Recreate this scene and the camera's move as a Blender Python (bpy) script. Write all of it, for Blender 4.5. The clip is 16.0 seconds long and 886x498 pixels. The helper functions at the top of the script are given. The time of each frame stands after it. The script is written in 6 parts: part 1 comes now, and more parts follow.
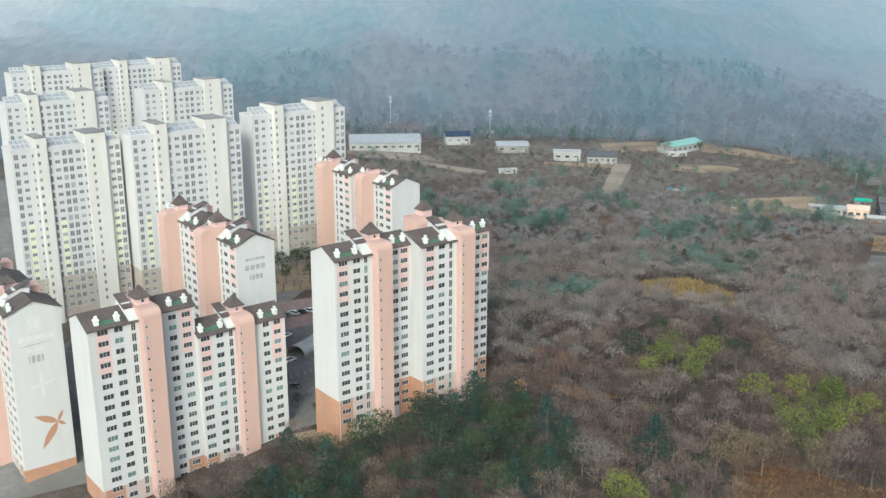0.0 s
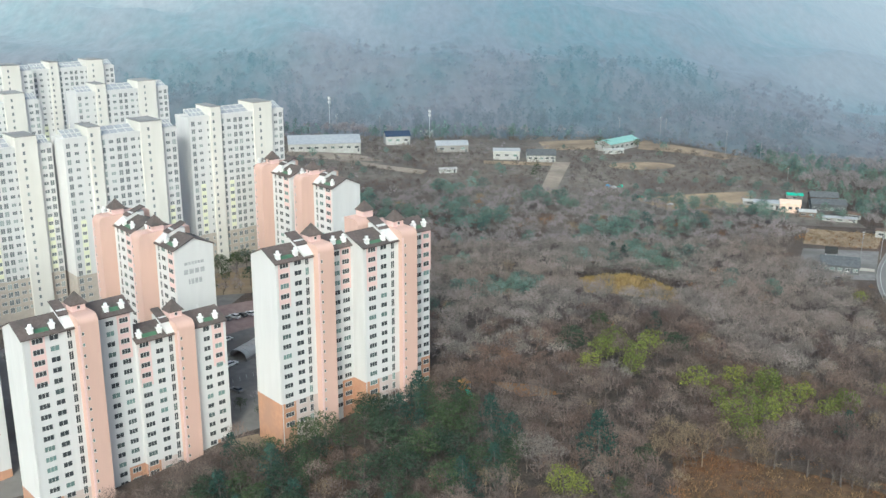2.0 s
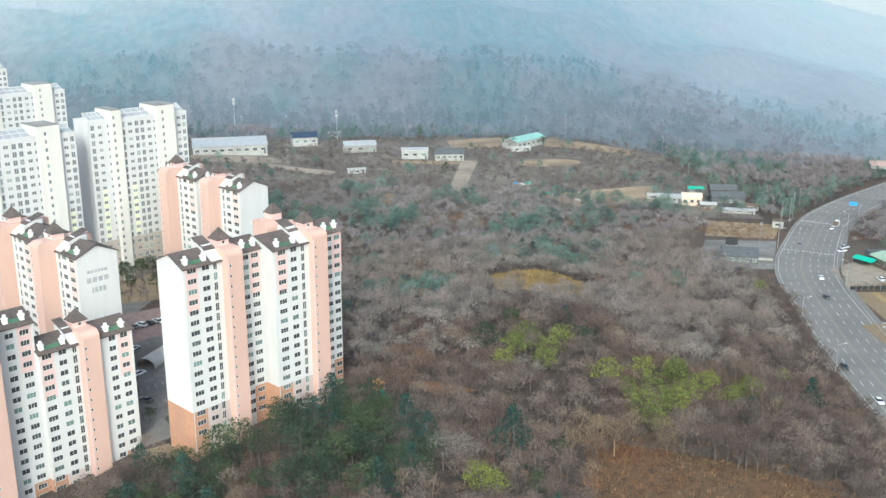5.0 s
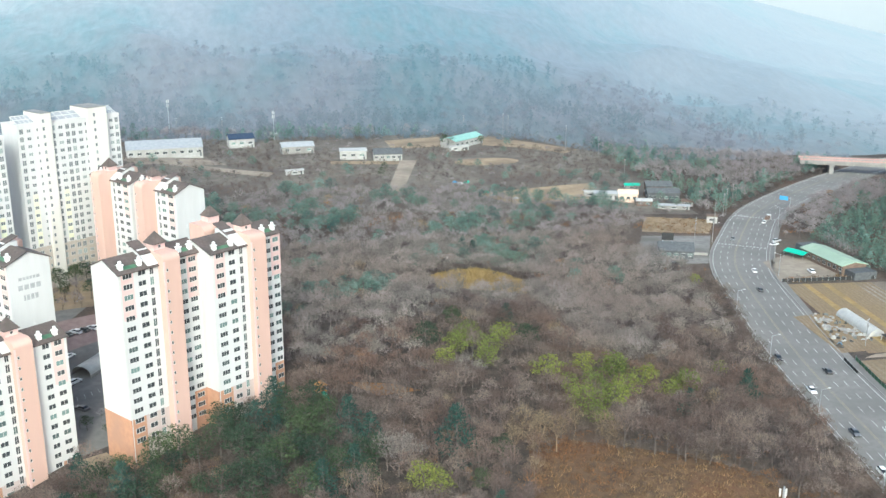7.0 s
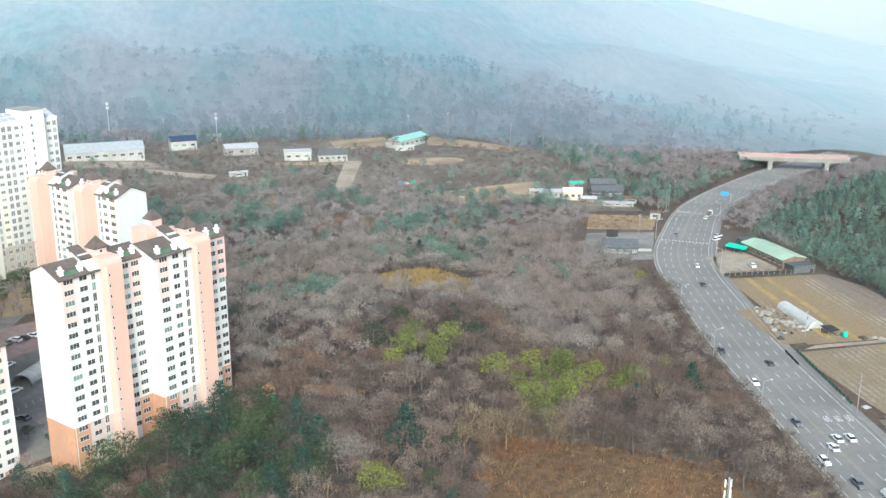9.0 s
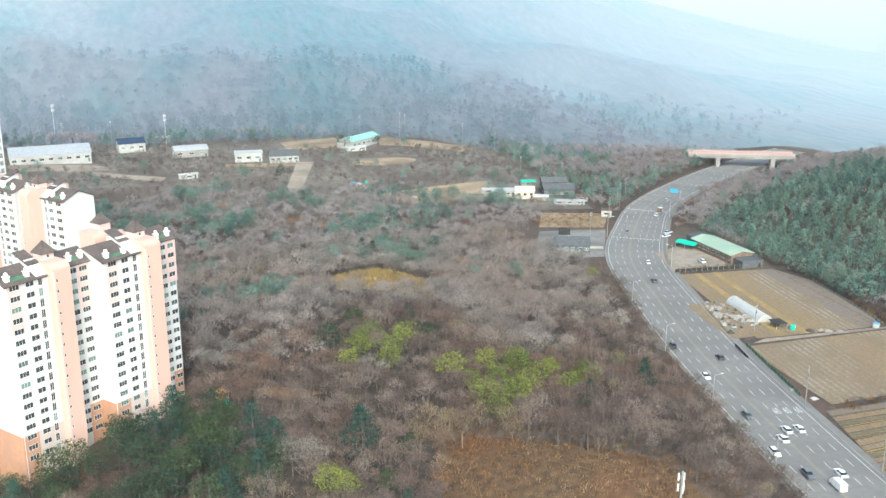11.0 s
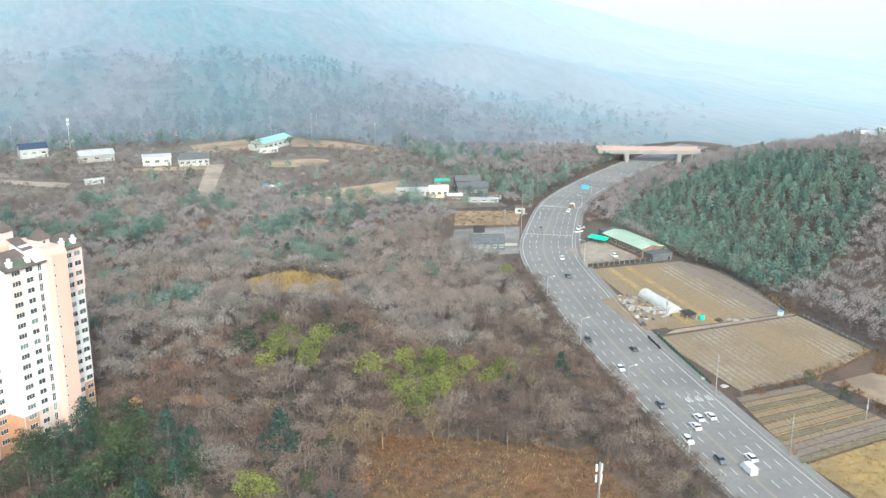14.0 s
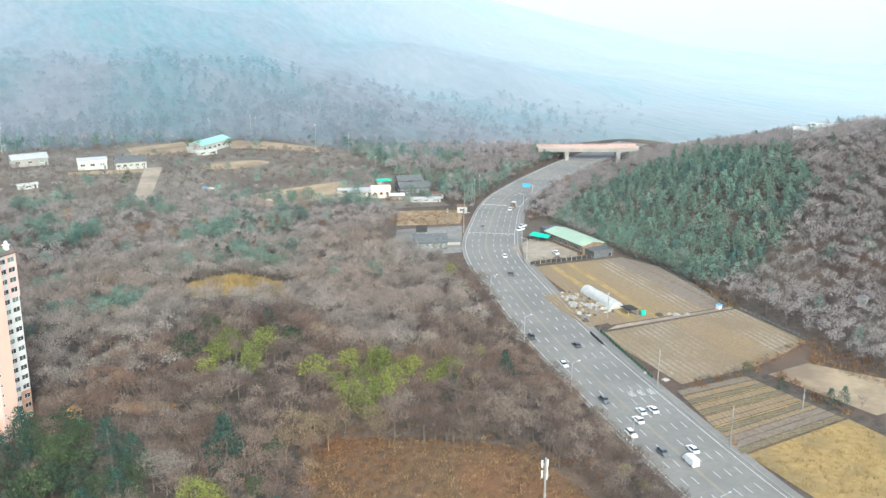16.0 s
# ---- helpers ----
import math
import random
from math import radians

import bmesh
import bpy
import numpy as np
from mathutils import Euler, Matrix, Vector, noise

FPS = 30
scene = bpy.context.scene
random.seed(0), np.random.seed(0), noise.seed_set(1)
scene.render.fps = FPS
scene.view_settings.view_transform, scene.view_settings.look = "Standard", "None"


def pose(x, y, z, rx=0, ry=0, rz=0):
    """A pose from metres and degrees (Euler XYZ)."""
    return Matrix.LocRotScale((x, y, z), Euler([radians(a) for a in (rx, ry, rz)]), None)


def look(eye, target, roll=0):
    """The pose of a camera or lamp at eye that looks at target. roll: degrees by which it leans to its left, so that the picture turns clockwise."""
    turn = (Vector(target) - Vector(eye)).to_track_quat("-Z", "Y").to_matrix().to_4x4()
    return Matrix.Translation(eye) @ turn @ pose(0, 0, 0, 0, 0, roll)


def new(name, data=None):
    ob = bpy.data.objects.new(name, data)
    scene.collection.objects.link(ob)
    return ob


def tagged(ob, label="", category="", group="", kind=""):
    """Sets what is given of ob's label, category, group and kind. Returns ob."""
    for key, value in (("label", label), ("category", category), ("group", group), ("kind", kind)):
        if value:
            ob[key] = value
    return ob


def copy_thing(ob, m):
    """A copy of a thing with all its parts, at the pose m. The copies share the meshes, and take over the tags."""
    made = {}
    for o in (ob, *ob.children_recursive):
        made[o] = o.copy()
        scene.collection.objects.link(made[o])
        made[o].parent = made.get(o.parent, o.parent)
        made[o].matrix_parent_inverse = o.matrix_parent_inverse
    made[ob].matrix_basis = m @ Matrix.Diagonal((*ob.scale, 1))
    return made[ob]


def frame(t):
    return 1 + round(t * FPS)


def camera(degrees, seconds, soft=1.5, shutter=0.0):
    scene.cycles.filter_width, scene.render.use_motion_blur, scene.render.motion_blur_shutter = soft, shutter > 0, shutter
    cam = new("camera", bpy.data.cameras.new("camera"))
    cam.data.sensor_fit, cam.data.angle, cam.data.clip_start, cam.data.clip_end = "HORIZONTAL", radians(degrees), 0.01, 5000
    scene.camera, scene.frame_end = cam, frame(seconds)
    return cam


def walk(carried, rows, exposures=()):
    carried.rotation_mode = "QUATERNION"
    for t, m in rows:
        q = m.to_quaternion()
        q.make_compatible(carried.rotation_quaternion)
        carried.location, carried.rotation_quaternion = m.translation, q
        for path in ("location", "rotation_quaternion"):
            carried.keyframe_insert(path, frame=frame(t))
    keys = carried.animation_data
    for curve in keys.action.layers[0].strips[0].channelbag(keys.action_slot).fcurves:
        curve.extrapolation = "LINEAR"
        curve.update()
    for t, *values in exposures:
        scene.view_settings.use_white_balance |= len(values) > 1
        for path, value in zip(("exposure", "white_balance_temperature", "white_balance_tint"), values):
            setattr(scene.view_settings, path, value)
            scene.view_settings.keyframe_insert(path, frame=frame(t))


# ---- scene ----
# ---- camera: a drone that hovers 124 m over the valley floor and turns to the right ----
cam = camera(48.48, 16.0, soft=1.5)
EYE_Z, TILT, LEAN = 124.0, -16.19, 0.20
TURNS = [(0.0, 0.0), (0.5, 0.816), (1.0, 1.671), (1.5, 2.602), (2.0, 3.54), (2.5, 4.423), (3.0, 5.34), (3.5, 6.242),
         (4.0, 7.149), (4.5, 8.056), (5.25, 9.418), (6.0, 10.78), (6.5, 11.687), (7.0, 12.568), (7.5, 13.425), (8.0, 14.271),
         (8.5, 15.074), (9.0, 15.786), (9.6, 16.62), (10.25, 17.52), (10.9, 18.46), (11.5, 19.394), (12.0, 20.238), (12.5, 21.086), (13.0, 21.966),
         (13.5, 22.853), (14.0, 23.723), (14.5, 24.6), (15.0, 25.464), (15.5, 26.331), (16.0, 27.182)]
walk(cam, [(t, pose(0, 0, EYE_Z, 0, 0, -a) @ pose(0, 0, 0, 90 + TILT) @ pose(0, 0, 0, 0, 0, LEAN)) for t, a in TURNS],
     exposures=[(0.0, 0.66, 5450, -5), (4.0, 0.93, 5380, -5), (9.0, 1.25, 5450, -5), (16.0, 1.46, 5560, -5)])

# ---- world, sun ----
SUN_AZ, SUN_EL = -168.0, 34.0        # compass angle from the first view, to the right
world = bpy.data.worlds.new("world")
scene.world = world
world.use_nodes = True
wn = world.node_tree.nodes
sky = wn.new("ShaderNodeTexSky")
sky.sky_type = "NISHITA"
sky.sun_disc = False
sky.sun_elevation, sky.sun_rotation = radians(SUN_EL), radians(SUN_AZ)
sky.air_density, sky.dust_density, sky.ozone_density = 0.7, 7.0, 0.6
wn["Background"].inputs["Strength"].default_value = 0.15
world.node_tree.links.new(sky.outputs["Color"], wn["Background"].inputs["Color"])
sun_data = bpy.data.lights.new("sun", "SUN")
sun_data.energy, sun_data.angle, sun_data.color = 0.46, radians(9), (1.0, 0.965, 0.91)
sun = new("sun", sun_data)
sa, se = radians(SUN_AZ), radians(SUN_EL)
sun.matrix_world = look((900 * math.sin(sa) * math.cos(se), 900 * math.cos(sa) * math.cos(se), 900 * math.sin(se)), (0, 0, 0))
# ---- materials ----
def shade(name, rough=0.8, metallic=0.0):
    m = bpy.data.materials.new(name)
    m.use_nodes = True
    b = m.node_tree.nodes["Principled BSDF"]
    b.inputs["Roughness"].default_value = rough
    b.inputs["Metallic"].default_value = metallic
    return m, m.node_tree, b


def rgba(c):
    return (c[0], c[1], c[2], 1.0)


def noise_fac(nt, scale, detail=4.0, stretch=None, low=0.35, high=0.65):
    g = nt.nodes.new("ShaderNodeNewGeometry")
    out = g.outputs["Position"]
    if stretch:
        mp = nt.nodes.new("ShaderNodeMapping")
        mp.inputs["Scale"].default_value = stretch
        nt.links.new(out, mp.inputs["Vector"])
        out = mp.outputs["Vector"]
    n = nt.nodes.new("ShaderNodeTexNoise")
    n.inputs["Scale"].default_value, n.inputs["Detail"].default_value = scale, detail
    nt.links.new(out, n.inputs["Vector"])
    r = nt.nodes.new("ShaderNodeMapRange")
    r.inputs["From Min"].default_value, r.inputs["From Max"].default_value = low, high
    nt.links.new(n.outputs["Fac"], r.inputs["Value"])
    return r.outputs["Result"]


def mix(nt, fac, a, b, kind="MIX"):
    x = nt.nodes.new("ShaderNodeMix")
    x.data_type, x.blend_type = "RGBA", kind
    for sock, v in ((x.inputs[0], fac), (x.inputs[6], a), (x.inputs[7], b)):
        if isinstance(v, (int, float)):
            sock.default_value = v
        elif isinstance(v, tuple):
            sock.default_value = rgba(v)
        else:
            nt.links.new(v, sock)
    return x.outputs[2]


def bump(nt, b, height, strength=0.4, dist=0.1):
    k = nt.nodes.new("ShaderNodeBump")
    k.inputs["Strength"].default_value, k.inputs["Distance"].default_value = strength, dist
    nt.links.new(height, k.inputs["Height"])
    nt.links.new(k.outputs["Normal"], b.inputs["Normal"])


def surface(name, c1, c2, scale=1.0, rough=0.8, c3=None, scale3=0.1, metallic=0.0, stretch=None, relief=0.0, per_island=0.0, per_object=0.0):
    """Two colours mixed by grain, a third by broad stains; islands or objects may differ in lightness."""
    m, nt, b = shade(name, rough, metallic)
    f = noise_fac(nt, scale, stretch=stretch)
    col = mix(nt, f, c1, c2)
    if c3:
        col = mix(nt, noise_fac(nt, scale3, 3.0, low=0.42, high=0.68), col, c3)
    for amount, node, sock in ((per_island, "ShaderNodeNewGeometry", "Random Per Island"), (per_object, "ShaderNodeObjectInfo", "Random")):
        if amount:
            g = nt.nodes.new(node)
            r = nt.nodes.new("ShaderNodeMapRange")
            r.inputs["To Min"].default_value, r.inputs["To Max"].default_value = 1 - amount, 1 + amount
            nt.links.new(g.outputs[sock], r.inputs["Value"])
            hsv = nt.nodes.new("ShaderNodeHueSaturation")
            nt.links.new(r.outputs["Result"], hsv.inputs["Value"])
            nt.links.new(col, hsv.inputs["Color"])
            col = hsv.outputs["Color"]
    nt.links.new(col, b.inputs["Base Color"])
    if relief:
        bump(nt, b, f, 0.6, relief)
    return m


M_WHITE = surface("white_wall_paint", (0.545, 0.538, 0.526), (0.50, 0.493, 0.482), 0.5, 0.75, (0.525, 0.517, 0.504), 0.06, stretch=(1, 1, 0.15))
M_CREAM = surface("cream_wall_paint", (0.60, 0.578, 0.53), (0.56, 0.538, 0.49), 0.5, 0.75, (0.545, 0.522, 0.474), 0.06, stretch=(1, 1, 0.15))
M_PINK = surface("salmon_wall_paint", (0.52, 0.352, 0.292), (0.49, 0.332, 0.276), 0.5, 0.75, (0.505, 0.34, 0.28), 0.06, stretch=(1, 1, 0.15))
M_PINKPANEL = surface("pale_pink_wall_paint", (0.62, 0.44, 0.40), (0.58, 0.41, 0.38), 0.6, 0.75)
M_BROWN = surface("tan_brick_cladding", (0.43, 0.235, 0.145), (0.37, 0.205, 0.13), 0.8, 0.85, (0.34, 0.20, 0.14), 0.1)
M_MAUVE = surface("pale_mauve_wall_paint", (0.46, 0.38, 0.35), (0.42, 0.35, 0.325), 0.7, 0.8, (0.40, 0.34, 0.31), 0.1)
M_TAUPE = surface("taupe_base_cladding", (0.40, 0.35, 0.30), (0.35, 0.31, 0.27), 0.8, 0.85)
M_GREENPANEL = surface("pale_green_wall_panel", (0.64, 0.65, 0.46), (0.60, 0.61, 0.43), 0.8, 0.8)
M_ROOF = surface("dark_brown_roof_shingle", (0.085, 0.065, 0.058), (0.12, 0.095, 0.085), 1.5, 0.9, (0.07, 0.06, 0.055), 0.2, relief=0.05)
M_GUTTER = surface("green_gutter_metal", (0.05, 0.12, 0.06), (0.06, 0.14, 0.08), 1.0, 0.5)
M_FRAME = surface("white_window_frame", (0.56, 0.55, 0.52), (0.50, 0.49, 0.47), 1.0, 0.5)
M_VENT = surface("white_vent_paint", (0.74, 0.73, 0.70), (0.68, 0.67, 0.65), 1.0, 0.5)
M_METAL = surface("galvanised_steel", (0.45, 0.46, 0.47), (0.36, 0.37, 0.38), 2.0, 0.45, metallic=0.6)
M_CONCRETE = surface("weathered_concrete", (0.281, 0.272, 0.255), (0.230, 0.221, 0.208), 0.8, 0.9, (0.187, 0.178, 0.170), 0.08)
M_NET = surface("grey_plastic_net", (0.16, 0.16, 0.15), (0.12, 0.12, 0.115), 1.0, 0.9)
M_ASPHALT = surface("worn_asphalt", (0.158, 0.150, 0.140), (0.188, 0.179, 0.167), 0.5, 0.9, (0.140, 0.133, 0.125), 0.05)
M_LOT = surface("car_park_asphalt", (0.15, 0.145, 0.14), (0.20, 0.19, 0.18), 0.5, 0.9, (0.12, 0.115, 0.11), 0.08)
M_MARK = surface("road_marking_paint", (0.50, 0.50, 0.48), (0.36, 0.36, 0.35), 1.2, 0.7)
M_YELLOWMARK = surface("yellow_road_paint", (0.250, 0.215, 0.140), (0.200, 0.180, 0.135), 0.8, 0.7)
M_DARK = surface("dark_grime", (0.05, 0.045, 0.04), (0.08, 0.07, 0.06), 1.0, 0.9)


def make_glass(name, tint, light):
    m, nt, b = shade(name, 0.12)
    info = nt.nodes.new("ShaderNodeObjectInfo")
    r = nt.nodes.new("ShaderNodeMapRange")
    r.inputs["From Min"].default_value, r.inputs["From Max"].default_value = 0.72, 0.95
    nt.links.new(info.outputs["Random"], r.inputs["Value"])
    nt.links.new(mix(nt, r.outputs["Result"], tint, light), b.inputs["Base Color"])
    return m


M_GLASS = make_glass("dark_window_glass", (0.055, 0.060, 0.064), (0.17, 0.24, 0.22))
# panes of the white towers, with haze and sky glare put into the colour
M_PALEGLASS = make_glass("haze_paled_far_glass", (0.17, 0.18, 0.185), (0.30, 0.33, 0.32))
def foliage(name, c1, c2, c3, spread=0.35, scale=0.05):
    """Leaves or twigs: each tree keeps a tone of its own, and each blade differs a little."""
    m, nt, b = shade(name, 0.95)
    tone = nt.nodes.new("ShaderNodeAttribute")
    tone.attribute_name = "tree_tone"
    g = nt.nodes.new("ShaderNodeNewGeometry")
    col = mix(nt, tone.outputs["Fac"], c1, c2)
    col = mix(nt, noise_fac(nt, scale, 3.0, low=0.45, high=0.68), col, c3)
    r = nt.nodes.new("ShaderNodeMapRange")
    r.inputs["To Min"].default_value, r.inputs["To Max"].default_value = 1 - spread, 1 + spread
    nt.links.new(g.outputs["Random Per Island"], r.inputs["Value"])
    hsv = nt.nodes.new("ShaderNodeHueSaturation")
    nt.links.new(r.outputs["Result"], hsv.inputs["Value"])
    nt.links.new(col, hsv.inputs["Color"])
    nt.links.new(hsv.outputs["Color"], b.inputs["Base Color"])
    # thin twigs and leaves pass some light on to their far side
    out = next(n for n in nt.nodes if n.type == "OUTPUT_MATERIAL")
    thin = nt.nodes.new("ShaderNodeBsdfTranslucent")
    both = nt.nodes.new("ShaderNodeMixShader")
    both.inputs[0].default_value = 0.18
    nt.links.new(hsv.outputs["Color"], thin.inputs["Color"])
    nt.links.new(b.outputs[0], both.inputs[1])
    nt.links.new(thin.outputs[0], both.inputs[2])
    nt.links.new(both.outputs[0], out.inputs["Surface"])
    return m


M_BARK = surface("grey_brown_bark", (0.075, 0.063, 0.056), (0.125, 0.108, 0.096), 1.0, 0.95)
# grey-mauve twigs beyond the near wood, lightened in place of haze
M_TWIG = foliage("haze_paled_grey_mauve_twigs", (0.145, 0.126, 0.116), (0.305, 0.270, 0.246), (0.225, 0.180, 0.156), 0.25, 0.016)
M_BRUSH = foliage("bare_grey_brown_brushwood", (0.085, 0.070, 0.060), (0.175, 0.145, 0.125), (0.130, 0.098, 0.078), 0.25, 0.03)
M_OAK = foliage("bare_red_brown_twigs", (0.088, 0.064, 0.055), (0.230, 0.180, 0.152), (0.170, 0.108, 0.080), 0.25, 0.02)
M_TWIG_PALE = foliage("pale_straw_twigs", (0.165, 0.120, 0.075), (0.27, 0.205, 0.135), (0.21, 0.155, 0.10), 0.3)
M_RUST = foliage("rusty_dead_leaves", (0.20, 0.095, 0.04), (0.27, 0.15, 0.065), (0.17, 0.09, 0.045), 0.35)
M_PINE = foliage("dark_pine_needles", (0.018, 0.038, 0.023), (0.068, 0.094, 0.036), (0.034, 0.056, 0.032), 0.4)
M_BLUEPINE = foliage("blue_green_conifer_needles", (0.022, 0.054, 0.043), (0.045, 0.092, 0.070), (0.030, 0.066, 0.050), 0.35)
# blue-green needles of mid and far pines, with haze put into the colour
M_HILLPINE = foliage("haze_paled_blue_green_needles", (0.055, 0.105, 0.092), (0.175, 0.255, 0.212), (0.130, 0.175, 0.135), 0.25)
# twigs of far trees, paled once more for haze
M_FARTWIG = foliage("haze_paled_far_grey_twigs", (0.190, 0.170, 0.168), (0.290, 0.260, 0.256), (0.225, 0.195, 0.195), 0.15, 0.016)
M_LIME = foliage("yellow_green_pine_needles", (0.080, 0.108, 0.030), (0.230, 0.238, 0.046), (0.115, 0.138, 0.036), 0.4)


def field_soil(name, c1, c2, c3, turn, pitch):
    """Ploughed or mown ground: furrows along one heading, with patches."""
    m, nt, b = shade(name, 0.95)
    g = nt.nodes.new("ShaderNodeNewGeometry")
    mp = nt.nodes.new("ShaderNodeMapping")
    mp.inputs["Rotation"].default_value = (0, 0, radians(turn))
    nt.links.new(g.outputs["Position"], mp.inputs["Vector"])
    w = nt.nodes.new("ShaderNodeTexWave")
    w.inputs["Scale"].default_value = 0.314 / pitch
    w.inputs["Distortion"].default_value, w.inputs["Detail"].default_value, w.inputs["Detail Scale"].default_value = 1.2, 3.0, 0.6
    nt.links.new(mp.outputs["Vector"], w.inputs["Vector"])
    amt = nt.nodes.new("ShaderNodeMath")
    amt.operation = "MULTIPLY"
    nt.links.new(w.outputs["Fac"], amt.inputs[0])
    nt.links.new(noise_fac(nt, 0.06, 3.0, low=0.4, high=0.6), amt.inputs[1])
    col = mix(nt, amt.outputs[0], c1, c2)
    col = mix(nt, noise_fac(nt, 0.05, 5.0, low=0.45, high=0.7), col, c3)
    col = mix(nt, noise_fac(nt, 1.3, 5.0, low=0.3, high=0.75), col, (c1[0] * 0.7, c1[1] * 0.7, c1[2] * 0.7))
    nt.links.new(col, b.inputs["Base Color"])
    bump(nt, b, w.outputs["Fac"], 0.6, 0.25)
    return m


M_FIELD = field_soil("ploughed_tan_field", (0.215, 0.155, 0.092), (0.250, 0.195, 0.135), (0.235, 0.170, 0.085), 10, 1.6)
M_FIELD2 = field_soil("stubble_field_with_film_rows", (0.195, 0.146, 0.090), (0.305, 0.270, 0.225), (0.215, 0.158, 0.095), 7, 2.4)
M_TERRACE = field_soil("terraced_vegetable_beds", (0.136, 0.115, 0.072), (0.230, 0.183, 0.085), (0.170, 0.132, 0.085), 98, 1.2)
M_SOIL = surface("dark_ploughed_soil", (0.135, 0.105, 0.08), (0.18, 0.145, 0.115), 0.6, 0.95, (0.15, 0.125, 0.105), 0.08, relief=0.3)
M_GOLD = surface("golden_dry_grass", (0.246, 0.166, 0.060), (0.297, 0.212, 0.085), 0.5, 0.95, (0.187, 0.136, 0.064), 0.08, relief=0.4)
M_DRY = surface("dry_tan_grass", (0.30, 0.23, 0.15), (0.26, 0.205, 0.135), 0.4, 0.95, (0.16, 0.12, 0.085), 0.05, relief=0.3)
M_BROWNFIELD = surface("brown_weedy_clearing", (0.060, 0.037, 0.021), (0.110, 0.066, 0.034), 0.5, 0.95, (0.120, 0.054, 0.024), 0.045, relief=0.5)
M_SAND = surface("pale_sandy_yard", (0.225, 0.188, 0.147), (0.285, 0.242, 0.195), 0.3, 0.95, (0.17, 0.142, 0.112), 0.06)
M_PAVING = surface("estate_paving", (0.15, 0.143, 0.135), (0.21, 0.20, 0.187), 0.4, 0.9, (0.12, 0.11, 0.098), 0.05)
M_REDLOT = surface("reddish_car_park_paving", (0.23, 0.165, 0.15), (0.29, 0.215, 0.195), 0.4, 0.9)
M_MINT = surface("mint_green_metal_roof", (0.275, 0.355, 0.255), (0.325, 0.405, 0.300), 0.5, 0.55, (0.25, 0.32, 0.245), 0.1)
M_TEAL = surface("bright_green_tarpaulin", (0.03, 0.36, 0.24), (0.05, 0.42, 0.29), 1.0, 0.6)
M_TURQ = surface("turquoise_metal_roof", (0.21, 0.37, 0.33), (0.25, 0.42, 0.37), 0.5, 0.5)
M_GREYROOF = surface("grey_metal_roof", (0.27, 0.28, 0.29), (0.33, 0.34, 0.35), 0.6, 0.5, stretch=(1, 1, 1))
M_SLATE = surface("dark_slate_roof", (0.060, 0.065, 0.070), (0.095, 0.10, 0.105), 1.0, 0.75)
M_SOLAR = surface("blue_black_solar_panel", (0.03, 0.045, 0.075), (0.045, 0.06, 0.095), 1.0, 0.25)
M_FILM = surface("milky_plastic_film", (0.42, 0.42, 0.40), (0.34, 0.34, 0.325), 0.5, 0.4)
M_BRICKWALL = surface("brown_brick_wall", (0.115, 0.080, 0.062), (0.16, 0.112, 0.086), 1.0, 0.9)
M_PEACH = surface("peach_render", (0.58, 0.42, 0.32), (0.64, 0.48, 0.38), 0.6, 0.85)
M_BLUE = surface("blue_painted_sheet", (0.06, 0.24, 0.44), (0.07, 0.28, 0.48), 1.0, 0.5)
M_TYRE = surface("black_rubber", (0.02, 0.02, 0.02), (0.03, 0.03, 0.03), 2.0, 0.8)
M_CARGLASS = surface("car_window_glass", (0.02, 0.025, 0.03), (0.03, 0.035, 0.04), 1.0, 0.08)
M_ORANGE = surface("ochre_bare_slope", (0.27, 0.135, 0.05), (0.17, 0.095, 0.05), 0.3, 0.95, relief=0.3)
M_ORANGEPAINT = surface("orange_painted_sheet", (0.50, 0.24, 0.06), (0.44, 0.21, 0.06), 1.0, 0.5)
M_REDRAIL = surface("faded_red_rail_paint", (0.34, 0.20, 0.185), (0.38, 0.24, 0.22), 1.0, 0.8)
M_WOODPOLE = surface("grey_concrete_pole", (0.25, 0.245, 0.235), (0.20, 0.195, 0.19), 1.0, 0.9)
M_SCRUBLAND = surface("grey_tan_scrubland", (0.120, 0.104, 0.088), (0.170, 0.150, 0.128), 0.25, 0.95, (0.085, 0.072, 0.062), 0.03, relief=0.3)
M_DEADGRASS = foliage("dead_grass_blades", (0.110, 0.068, 0.034), (0.230, 0.155, 0.080), (0.160, 0.075, 0.030), 0.6)
M_GOLDGRASS = foliage("golden_grass_blades", (0.26, 0.18, 0.065), (0.33, 0.24, 0.10), (0.22, 0.155, 0.07), 0.3)
M_INK = surface("grey_painted_lettering", (0.30, 0.30, 0.30), (0.36, 0.36, 0.36), 1.0, 0.8)
M_PALEINK = surface("faded_grey_paint", (0.55, 0.54, 0.53), (0.60, 0.59, 0.58), 1.0, 0.8)
M_PETAL = surface("brown_painted_petal", (0.36, 0.19, 0.12), (0.40, 0.22, 0.14), 1.0, 0.8)
M_HOUSE = surface("off_white_house_render", (0.36, 0.36, 0.345), (0.29, 0.285, 0.27), 0.6, 0.85, (0.26, 0.25, 0.235), 0.1)
